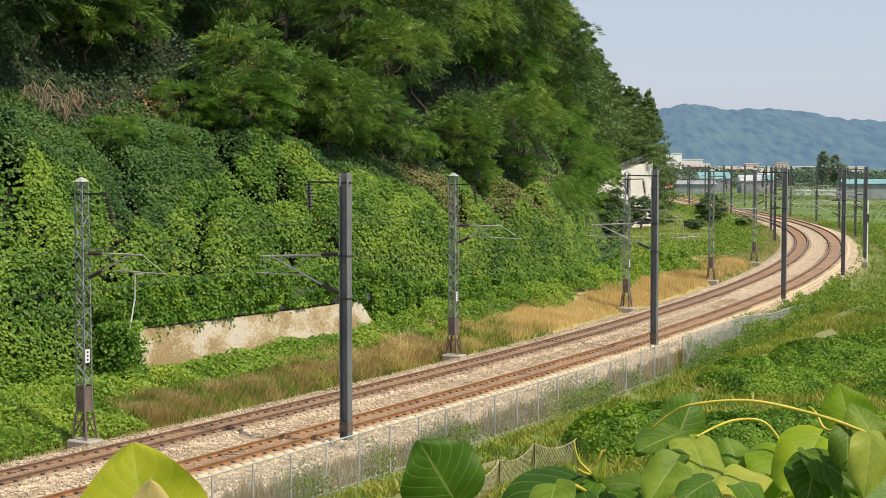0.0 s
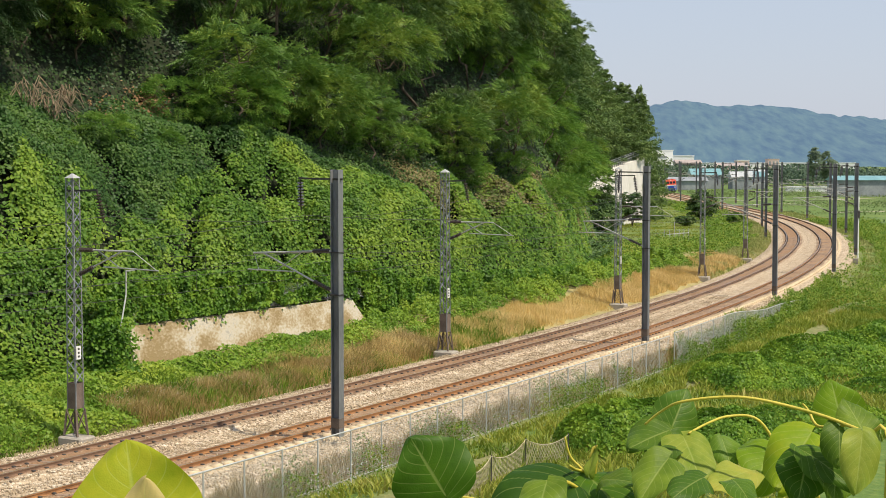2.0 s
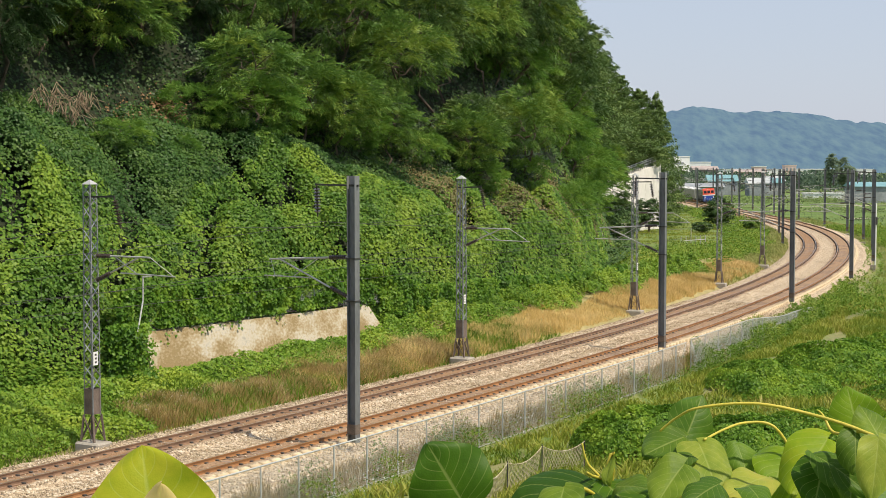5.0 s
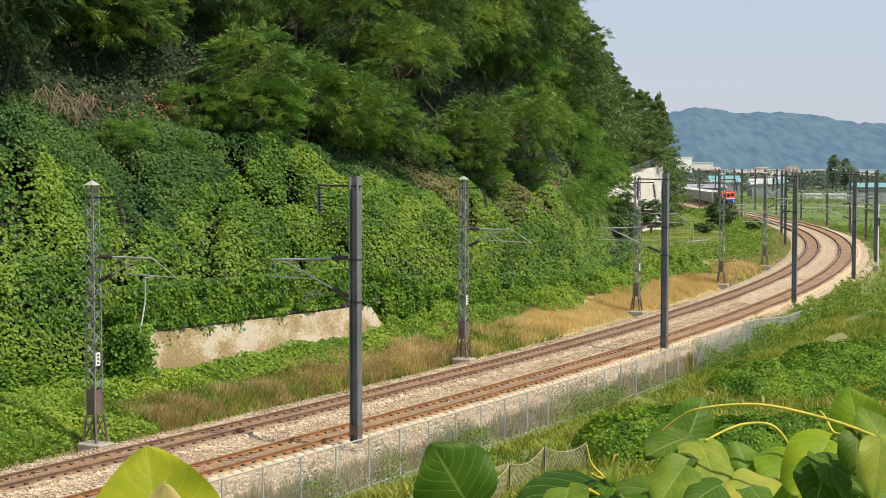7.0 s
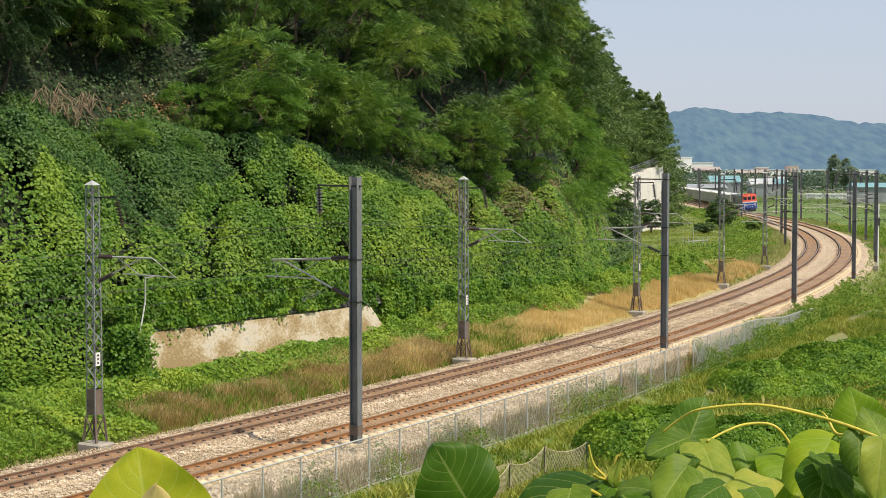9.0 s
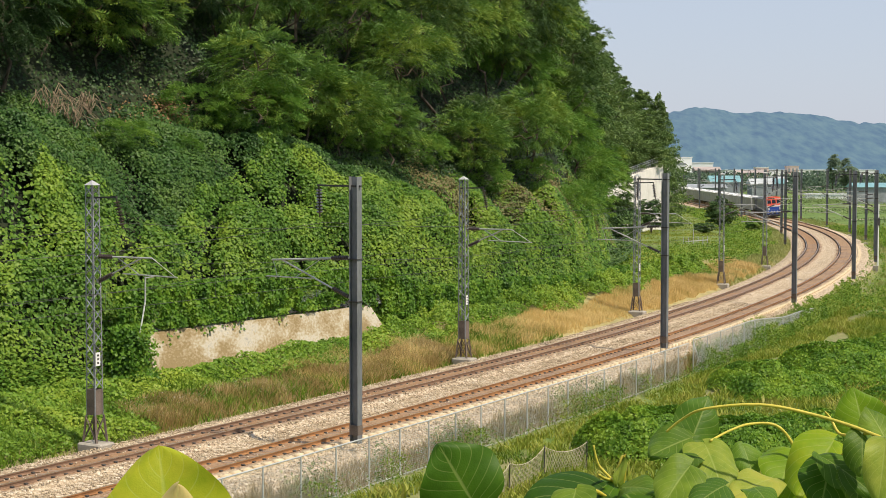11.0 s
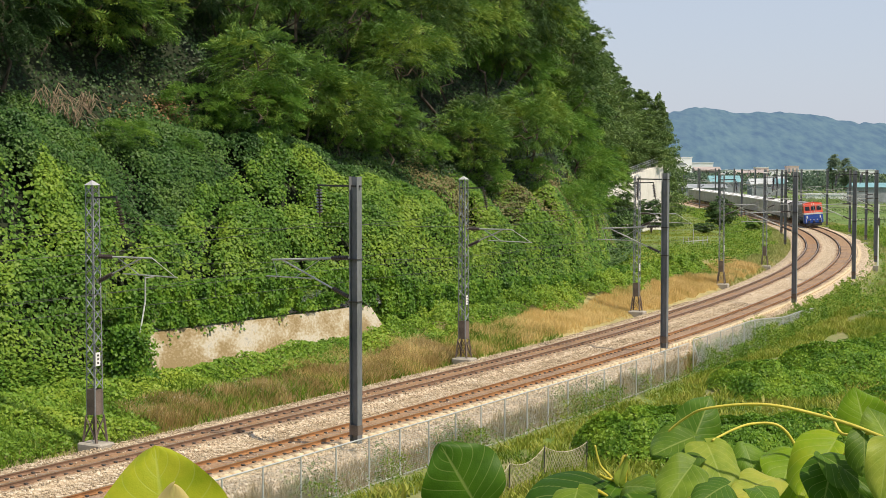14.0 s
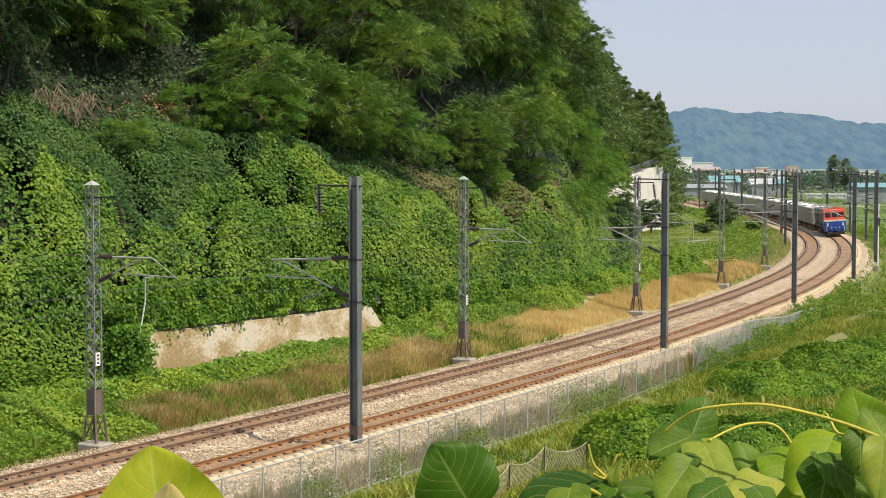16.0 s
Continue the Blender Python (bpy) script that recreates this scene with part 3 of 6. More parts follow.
def h_mast():
    root = new("steel_mast")
    H = 9.75
    for sx in (-1, 1):
        bm = bmesh.new()
        box(bm, (0.022, 0.32, H), Matrix.Translation((sx * 0.165, 0, H / 2)), 0.004)
        part("flange", bm, M_MAST, root)
    bm = bmesh.new()
    box(bm, (0.306, 0.018, H), Matrix.Translation((0, 0, H / 2)))
    part("web", bm, M_MAST, root)
    bm = bmesh.new()
    box(bm, (0.36, 0.335, 0.36), Matrix.Translation((0, 0, 0.5)))
    part("base_band", bm, M_RUSTPLATE, root, "brown band near the foot")
    bm = bmesh.new()
    box(bm, (0.4, 0.36, 0.05), Matrix.Translation((0, 0, 6.75)))
    part("clamp", bm, M_DARKSTEEL, root)
    bm = bmesh.new()
    box(bm, (0.4, 0.36, 0.05), Matrix.Translation((0, 0, 5.2)))
    part("clamp", bm, M_DARKSTEEL, root)
    bm = bmesh.new()
    box(bm, (0.55, 0.55, 0.6), Matrix.Translation((0, 0, -0.66)), 0.04)
    part("foundation", bm, M_CONC, root)
    cantilever(root, [("top_tube", (-0.2, 6.8, -3.75, 6.62), 0.035), ("diagonal_tube", (-0.2, 5.3, -3.25, 6.62), 0.035), ("registration_tube", (-1.9, 5.98, -4.0, 6.0), 0.024)],
               [("drop_rod", (-1.55, 6.7, -2.7, 5.99), 0.016), ("stay_rod", (-3.7, 6.62, -3.5, 6.0), 0.012)],
               [(-0.32, 6.8, -1.05, 6.76), (-0.3, 5.36, -1.0, 5.66)])
    feeder(root, 9.4, -1, 1.65)
    return root


L_POS = [(16.1, 6.56), (45, 6.59), (74.9, 7.1), (102.6, 7.2), (129, 7.15), (-13, 6.5)]
H_POS = [(20.3, -2.25), (53.3, -1.77), (85, -2.03), (111.2, -3.14), (137, -3.6), (-12, -2.2)]


def build_masts():
    a, b = lattice_mast(), h_mast()
    tagged(a, "grey lattice steel mast with a bracket arm on a concrete footing", "mast", "lattice masts beside the track")
    tagged(b, "dark grey H-section steel mast with a bracket arm", "mast", "steel masts beside the track")
    for i, (s, n) in enumerate(L_POS):
        m = frame_at(s, n, 0.0)
        if i == 0:
            a.matrix_world = m
        else:
            copy_thing(a, m)
    for i, (s, n) in enumerate(H_POS):
        m = frame_at(s, n, 0.08)
        if i == 0:
            b.matrix_world = m
        else:
            copy_thing(b, m)
    # farther on, steel masts stand on both sides
    for s in (163, 189, 215, 243, 272, 302, 333, 370, 410, 455, 500):
        copy_thing(b, frame_at(s, -3.4, 0.0))
    for s in (173, 205, 240, 275, 312, 350, 390, 432, 478):
        copy_thing(b, frame_at(s, 7.6, 0.0) @ Matrix.Rotation(math.pi, 4, "Z"))


build_masts()


# ================= vegetation on the bank =================
def tree_line(s):
    return 8.5 + 2.0 * ss(15, 34, s) - 9.0 * ss(40, 122, s)


def scatter(rng, count, s0, s1, n0, n1):
    s, n = rng.uniform(s0, s1, count), rng.uniform(n0, n1, count)
    x, y = on_array(s, n)
    return s, n, x, y


def slope_normal(x, y):
    e = 0.4
    zx, zy = lay(x + e, y) - lay(x - e, y), lay(x, y + e) - lay(x, y - e)
    return unit(np.stack([-zx / (2 * e), -zy / (2 * e), np.ones(len(x))], 1))


def billow(x, y):
    """Cushions of leaves with dark creases between them."""
    a = np.abs(2 * vnoise(x, y, 3.4, 20) - 1)
    b = np.abs(2 * vnoise(x + 50, y, 1.7, 21) - 1)
    return 2.0 * np.sqrt(a) + 0.9 * np.sqrt(b) + 1.5 * vnoise(x, y, 8, 22)


def vine_edge(s, x, y):
    """How far up the bank the vines reach."""
    return tree_line(s) - 1.0 + 1.6 * (1 - ss(44, 52, s)) + 1.5 * ss(70, 95, s) + 2.4 * (vnoise(x, y, 3, 9) - 0.5)


def build_vines():
    rng = np.random.default_rng(5)
    s, n, x, y = scatter(rng, 1700000, -6, 185, 12.0, 36)
    up = n - toe(s)
    near = 1.0 - 0.65 * ss(45, 150, s)
    keep = (up > -0.8 + 0.8 * vnoise(x, y, 2, 30)) & (up < vine_edge(s, x, y)) & (rng.uniform(0, 1, len(s)) < near)
    bare = vnoise(x, y, 4.3, 12)
    crease = np.abs(2 * vnoise(x, y, 3.4, 20) - 1) + 0.25 * np.abs(2 * vnoise(x + 50, y, 1.7, 21) - 1)
    keep &= ~((crease < 0.2) & (up > 2.5) & (rng.uniform(0, 1, len(s)) < 0.75))
    keep &= ~((bare < 0.2) & (up > 6) & (rng.uniform(0, 1, len(s)) < 0.45))
    wall = (s > WALL_S0 - 0.4 + 0.8 * vnoise(x, y, 0.7, 31)) & (s < WALL_S1 + 0.3 * vnoise(x, y, 0.7, 32)) & (up < 0.9)
    keep &= ~wall
    s, n, x, y, up = s[keep], n[keep], x[keep], y[keep], up[keep]
    grow = ss(-0.8, 2.0, up) * (1 - 0.75 * ss(-3.5, 0.0, up - vine_edge(s, x, y)))

    def cover(x, y):
        return lay(x, y) + billow(x, y) * grow

    z = cover(x, y)
    e = 0.25
    zx, zy = (cover(x + e, y) - cover(x - e, y)) / (2 * e), (cover(x, y + e) - cover(x, y - e)) / (2 * e)
    nr = unit(np.stack([-zx, -zy, np.ones(len(x))], 1))
    pos = np.stack([x, y, z], 1) + nr * np.where(rng.uniform(0, 1, len(s)) < 0.22, -0.5, rng.uniform(-0.25, 0.12, len(s)))[:, None]
    size = 0.165 + 0.14 * ss(45, 170, s) + 0.16 * (np.sum((pos - np.stack([x, y, z], 1)) * nr, 1) < -0.4)
    face = nr * 0.9 + np.array([[0.12, -0.2, 0.35]])
    tone = vnoise(x, y, 7, 40) + 0.35 * vnoise(x, y, 2, 41)
    dry = (rng.uniform(0, 1, len(s)) < (0.8 * ss(0.7, 1.0, tone) + 0.45 * ss(72, 92, s) * ss(0.45, 0.75, tone))) & (s > 62) & (up > 3 * ss(0.3, 0.7, vnoise(x, y, 4, 43))) & (up < 9)
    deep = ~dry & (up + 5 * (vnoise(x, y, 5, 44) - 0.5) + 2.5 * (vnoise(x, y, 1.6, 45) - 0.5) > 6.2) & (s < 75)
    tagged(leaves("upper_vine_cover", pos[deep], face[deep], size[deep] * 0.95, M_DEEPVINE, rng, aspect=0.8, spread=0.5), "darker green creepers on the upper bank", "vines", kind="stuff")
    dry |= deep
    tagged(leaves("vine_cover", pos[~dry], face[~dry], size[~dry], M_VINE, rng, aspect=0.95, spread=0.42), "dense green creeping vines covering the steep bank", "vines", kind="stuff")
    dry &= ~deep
    tagged(leaves("withered_vine_cover", pos[dry], face[dry], size[dry], M_WITHER, rng, aspect=0.7, spread=0.6), "withered brownish vines on the bank", "vines", kind="stuff")


build_vines()


def build_understory():
    rng = np.random.default_rng(6)
    s, n, x, y = scatter(rng, 300000, 8, 195, 12.0, 56)
    up = n - toe(s)
    k = (up > tree_line(s) - 3.2) & (up < tree_line(s) + 20) & ~((s > 38.5) & (s < 43.5) & (n > 23.2) & (n < 24.6)) & (rng.uniform(0, 1, len(s)) < 1.0 - 0.2 * ss(60, 120, s))
    s, x, y = s[k], x[k], y[k]
    h = 0.1 + 0.4 * billow(x, y) * rng.uniform(0.5, 1.0, len(s))
    pos = np.stack([x, y, lay(x, y) + h], 1)
    face = slope_normal(x, y) + np.array([[0.1, -0.35, 0.2]])
    size = 0.2 + 0.14 * ss(50, 150, s)
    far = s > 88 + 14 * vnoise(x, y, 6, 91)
    # the nearer undergrowth takes the leaf colour darkened for shade, the far scrub doesn't
    tagged(leaves("understory", pos[~far], face[~far], size[~far], M_SHADETREE, rng, spread=0.6), "leafy undergrowth coloured dark for the shade beneath the trees", "undergrowth", kind="stuff")
    tagged(leaves("slope_scrub", pos[far], face[far], size[far], M_TREE, rng, spread=0.6), "leafy green scrub on the far bank", "scrub", kind="stuff")


build_understory()


def crown_points(rng, centre, radii, clumps, per, flat=0.32):
    """Leaf places in a crown made of many flattened sprays, and the way each spray points."""
    pts, nrm, out = [], [], []
    for _ in range(clumps):
        d = rng.normal(0, 1, 3)
        d /= np.linalg.norm(d)
        d[2] = d[2] * 0.9 + 0.1
        c = centre + d * radii * rng.uniform(0.5, 1.0) ** 0.6
        r = rng.uniform(0.5, 1.15) * radii.mean() / 3.4
        q = rng.normal(0, 1, (per, 3))
        q = unit(q) * rng.uniform(0.3, 1.0, (per, 1)) ** 0.5
        q[:, 2] *= flat
        tilt = q[:, 0] * d[0] + q[:, 1] * d[1]
        q[:, 2] -= 0.4 * tilt
        pts.append(c + q * r)
        nrm.append(np.repeat((d * 0.5 + np.array([0, 0, 0.9]))[None], per, 0) + q * 0.4)
        out.append(np.repeat((d * 0.8)[None], per, 0) + q * 0.9)
    return np.concatenate(pts), np.concatenate(nrm), np.concatenate(out)


def limb(bm, a, b, r0, r1, rng, k=4):
    a, b = Vector(a), Vector(b)
    pts = [a.lerp(b, i / k) + Vector(rng.normal(0, 0.06, 3)) * (a - b).length * (0 < i < k) for i in range(k + 1)]
    rings = []
    for i, p in enumerate(pts):
        d = (pts[min(i + 1, k)] - pts[max(i - 1, 0)]).normalized()
        q = d.to_track_quat("Z", "Y")
        r = r0 + (r1 - r0) * i / k
        rings.append([p + q @ Vector((math.cos(j * 1.0472) * r, math.sin(j * 1.0472) * r, 0)) for j in range(6)])
    loft(bm, rings)


def broadleaf(seed, tall, wide, material, label, clumps=95, per=24, size=0.5, low=0.3, name="tree", group="trees on the bank"):
    rng = np.random.default_rng(seed)
    root = tagged(new(name), label, name, group)
    bm = bmesh.new()
    limb(bm, (0, 0, -0.6), (rng.normal(0, 0.4), rng.normal(0, 0.4), tall * 0.75), tall * 0.016, tall * 0.005, rng, 6)
    part("trunk", bm, M_BARK, root, smooth=True)
    for i in range(7):
        a = i * 2.4 + rng.uniform(-0.4, 0.4)
        z = tall * rng.uniform(0.25, 0.6)
        bm = bmesh.new()
        limb(bm, (0, 0, z), (math.cos(a) * wide * 0.6, math.sin(a) * wide * 0.6, z + tall * rng.uniform(0.1, 0.28)), tall * 0.006, tall * 0.002, rng)
        part("limb", bm, M_BARK, root, smooth=True)
    c = np.array([0, 0, tall * (1 + low) / 2])
    p, nr, out = crown_points(rng, c, np.array([wide, wide, tall * (1 - low) / 2]), clumps, per)
    fronds("crown", p, nr, out, np.full(len(p), size), material, rng, root)
    return root


def conifer(seed, tall, wide):
    rng = np.random.default_rng(seed)
    root = tagged(new("conifer"), "dark green conifer with layered drooping branches", "tree", "conifers at the end of the bank")
    bm = bmesh.new()
    limb(bm, (0, 0, -0.5), (0, 0, tall * 0.96), tall * 0.016, 0.02, rng, 6)
    part("trunk", bm, M_BARK, root, smooth=True)
    pts, nrm = [], []
    layers = 19
    for i in range(layers):
        f = i / (layers - 1)
        z = tall * (0.06 + 0.9 * f)
        r = wide * (1 - f ** 2.4) * rng.uniform(0.85, 1.1) + 0.5
        arms = int(9 - 3 * f)
        for k in range(arms):
            a = k * 2 * math.pi / arms + i * 0.7 + rng.uniform(-0.5, 0.5)
            rr = r * rng.uniform(0.65, 1.12)
            m = int(80 * (1 - f * 0.5))
            t = rng.uniform(0.12, 1, m) ** 0.6
            wd = rng.normal(0, 0.2, m) * rr * (1.2 - t)
            px = np.cos(a) * t * rr - np.sin(a) * wd
            py = np.sin(a) * t * rr + np.cos(a) * wd
            pz = z - 0.1 * t * rr + 0.12 * t * t * rr + rng.normal(0, 0.13, m) + rng.uniform(-0.45, 0.45)
            pts.append(np.stack([px, py, pz], 1))
            nrm.append(np.repeat(np.array([[math.cos(a) * 0.3, math.sin(a) * 0.3, 0.9]]), m, 0))
    p, nr = np.concatenate(pts), np.concatenate(nrm)
    leaves("crown", p, nr, np.full(len(p), 0.5), M_PINE, rng, root, aspect=0.24, spread=0.3)
    return root


def stand(thing, x, y, scale, turn, sink=0.25):
    """Roots a tree at a place; scale is (sideways, upwards)."""
    z = float(lay(np.array([x]), np.array([y]))[0])
    thing.matrix_world = Matrix.Translation((x, y, z - sink)) @ Matrix.Rotation(turn, 4, "Z")
    thing.scale = (scale[0], scale[0], scale[1])


def build_trees():
    rng = np.random.default_rng(11)
    kinds = [broadleaf(21, 9.5, 3.6, M_TREE2, "tall locust tree with feathery light green foliage"),
             broadleaf(22, 8.0, 3.2, M_TREE, "leafy broadleaf tree with dense dark green crown", clumps=95, per=24),
             broadleaf(23, 11, 4.0, M_TREE, "tall broadleaf tree with dark green layered crown", clumps=120),
             broadleaf(24, 6.0, 3.0, M_TREE2, "low spreading tree with bright green feathery leaves", clumps=62, low=0.15),
             broadleaf(25, 8.5, 3.4, M_SHADETREE, "broadleaf tree with a dense crown coloured as if shaded", clumps=100, low=0.12)]
    used = set()

    def plant(k, s, n, sx, sz):
        p = on(s, n)
        t = kinds[k] if k not in used else copy_thing(kinds[k], Matrix())
        used.add(k)
        stand(t, p.x, p.y, (sx, sz), rng.uniform(0, 6.28))

    for row, off in enumerate((-0.3, 4.0, 9.0)):
        s = 20.0 + row * 2
        while s < 196:
            over = on(s, toe(s) + tree_line(s) + off)
            if (row == 0 and s > 150) or (over.y > 120 and over.x > 0.066 * over.y):
                s += 5
                continue
            k = int(rng.choice([0, 1, 2, 2])) if row else int(rng.choice([0, 1, 1, 3]))
            if row == 0 and 34 < s < 62:
                k = 3 if rng.uniform() < 0.6 else 0
            # the near end of the wood is painted shaded by using the darkened kind
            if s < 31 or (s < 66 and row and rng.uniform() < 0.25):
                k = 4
            sc = rng.uniform(0.85, 1.15) * (1 + 0.3 * float(ss(85, 110, s)))
            plant(k, s + rng.uniform(-1.2, 1.2), toe(s) + tree_line(s) + off + (2.8 if row == 0 and s < 46 else 0.0) + 6.0 * float(ss(132, 145, s)) + rng.uniform(-1.0, 1.3), sc, sc * (1.15 if row else 1.0))
            s += rng.uniform(3.6, 5.2) + 0.012 * s
    for s, n, sc in ((112, 23.5, 1.2), (121, 27, 1.25), (130, 29.5, 1.3), (138, 32, 1.35)):
        plant(2 if int(s) % 2 else 1, s, n, sc, sc * 1.1)
    # high crowns of the forest edge, the nearest in the shade-coloured leaf
    for s, o in ((23, 13.5), (27, 15), (31.5, 14), (36, 16), (41, 15.5), (47, 16), (53, 15)):
        plant(4 if s < 30 else (0 if int(s) % 2 else 2), s, toe(s) + o, 1.25, 1.6)
    # feathery bushes on the open part of the bank
    bush = broadleaf(26, 3.6, 2.4, M_LOCUST, "bright green feathery locust bush on the bank", clumps=60, per=26, size=0.36, low=0.02, name="bush", group="bushes on the bank")
    first = True
    for s, n, sx, sz in ((47.5, 21.6, 1.25, 1.15), (44, 23.6, 0.9, 0.9), (40.5, 22.6, 0.7, 0.6), (36, 22.5, 0.75, 0.6), (51, 22.9, 0.9, 0.8), (56.5, 22.0, 0.8, 0.75),
                         (61, 21.5, 1.0, 0.9), (67, 20.0, 0.8, 0.8), (74, 19.0, 1.0, 0.9), (83, 18.0, 0.9, 0.9), (92, 17.6, 1.0, 1.0), (57, 19.0, 0.6, 0.5), (30, 21.5, 0.8, 0.6), (101, 19.0, 1.1, 1.1)):
        t = bush if first else copy_thing(bush, Matrix())
        first = False
        p = on(s, n)
        stand(t, p.x, p.y, (sx, sz), s)
    # leafy scrub on the steep far part of the bank and below the tall wall
    for s, o, sx in ((86, 7, 1.2), (90, 10, 1.3), (95, 6, 1.3), (99, 9, 1.4), (104, 5, 1.4), (107, 8.5, 1.5), (111, 4, 1.4), (115, 7, 1.5), (119, 3.5, 1.5), (124, 6, 1.6), (129, 3, 1.5), (134, 6, 1.6)):
        p = on(s, toe(s) + o)
        stand(copy_thing(bush, Matrix()), p.x, p.y, (sx, sx), s * 1.3)
    for x, y, k, sc in ((24.6, 221.5, 1, 1.15), (22.4, 216, 0, 1.1), (26.4, 226.5, 3, 0.95), (20.0, 209, 1, 1.2)):
        stand(copy_thing(kinds[k], Matrix()), x, y, (sc, sc), x)
    # conifers over the tall pale wall: place, top over the low rail, girth
    c1 = conifer(31, 12.0, 4.2)
    first = True
    for x, y, top, sc in ((35.6, 254, 22.6, 1.12), (37.6, 262, 21.4, 1.05), (32.0, 250, 22.9, 1.2), (34.0, 257, 23.0, 1.2), (33.5, 262, 23.5, 1.2), (28.8, 246, 25.0, 1.3), (26.0, 240, 27.6, 1.35),
                          (23.6, 233, 30.6, 1.4), (20.8, 226, 32.5, 1.45), (18.0, 216, 34.0, 1.45), (30.0, 258, 25.5, 1.3), (21.0, 232, 24.0, 1.1), (25.5, 246, 23.5, 1.1), (17.0, 214, 26.0, 1.2), (15.5, 206, 33.0, 1.4)):
        z = float(lay(np.array([x]), np.array([y]))[0])
        t = c1 if first else copy_thing(c1, Matrix())
        first = False
        stand(t, x, y, (sc, (top - z) / 12.0), rng.uniform(0, 6.28))


build_trees()


# ================= retaining walls =================
def build_retaining_wall():
    wall = tagged(new("retaining_wall"), "stained beige concrete retaining wall at the foot of the bank", "retaining wall", kind="structure")
    sv = np.linspace(WALL_S0, WALL_S1, 41)
    bm = bmesh.new()
    rings = []
    for i, s in enumerate(sv):
        t = i / 40
        top, lo = 2.72 - 0.25 * t, 0.2
        tip = 1.4 * max(0, (t - 0.94) / 0.06)
        rings.append([on(s + tip, 12.35 + 0.05 * math.sin(i * 1.7), lo), on(s - tip * 0.3, 12.85, top), on(s, 13.2, top), on(s, 14.6, lo)])
    loft(bm, rings)
    part("wall_body", bm, M_RETAIN, wall, smooth=False)
    bm = bmesh.new()
    pts = [on(s, 13.0, 2.86 - 0.25 * (s - WALL_S0) / (WALL_S1 - WALL_S0)) for s in np.linspace(WALL_S0, WALL_S1 - 0.6, 14)]
    for a, b in zip(pts, pts[1:]):
        bar(bm, a, b, 0.035)
    part("wall_rail", bm, M_DARKSTEEL, wall, "dark pipe along the wall top")


build_retaining_wall()


def build_far_wall():
    wall = tagged(new("tall_retaining_wall"), "tall pale concrete retaining wall below conifers", "retaining wall", kind="structure")
    a, b = Vector((*FAR_WALL_A, 0)), Vector((*FAR_WALL_B, 0))
    u = (b - a).normalized()
    back = Vector((u.y, -u.x, 0))
    for i in range(8):
        p, q = a + u * (i * 4.0), a + u * (i * 4.0 + 3.96)
        bm = bmesh.new()
        loft(bm, [[(v + back * o + Vector((0, 0, z))) for o, z in ((-0.6, -2), (0.0, zt), (1.6, zt), (3.0, -2))] for v, zt in ((p, 10.6 - 0.5 * i), (q, 10.11 - 0.5 * i))])
        part("panel", bm, M_PALE, wall)
    bm = bmesh.new()
    c = Vector((a.x + 0.12 * 40, a.y + 40, 0))
    w = Vector((-1, 0.1, 0))
    loft(bm, [[(v + w * o + Vector((0, 0, z))) for o, z in ((0.0, -2), (0.0, 10.6), (1.6, 10.6), (2.5, -2))] for v in (a + u * 0.3, c)])
    part("return_wall", bm, M_PALE, wall)
    rail = tagged(new("guard_fence"), "grey steel guard fence on the tall retaining wall", "fence")
    for i in range(17):
        p = a + u * (1.0 + i * 0.9) + back * 0.6
        zt = 10.5 - 0.125 * (1.0 + i * 0.9)
        bm = bmesh.new()
        bar(bm, p + Vector((0, 0, zt)), p + Vector((0, 0, zt + 1.3)), 0.06)
        part("post", bm, M_STEEL, rail)
    for k in (0.6, 1.0, 1.3):
        bm = bmesh.new()
        bar(bm, a + u * 1.0 + back * 0.6 + Vector((0, 0, 10.4 + k)), a + u * 15.4 + back * 0.6 + Vector((0, 0, 8.6 + k)), 0.05)
        part("rail", bm, M_STEEL, rail)


M_PALE = noisy("pale_concrete", [(0.3, (0.58, 0.55, 0.5)), (0.7, (0.74, 0.71, 0.66))], 0.3, rough=0.9, bump=0.15, scale2=3, stretch=(1, 1, 0.4))
build_far_wall()

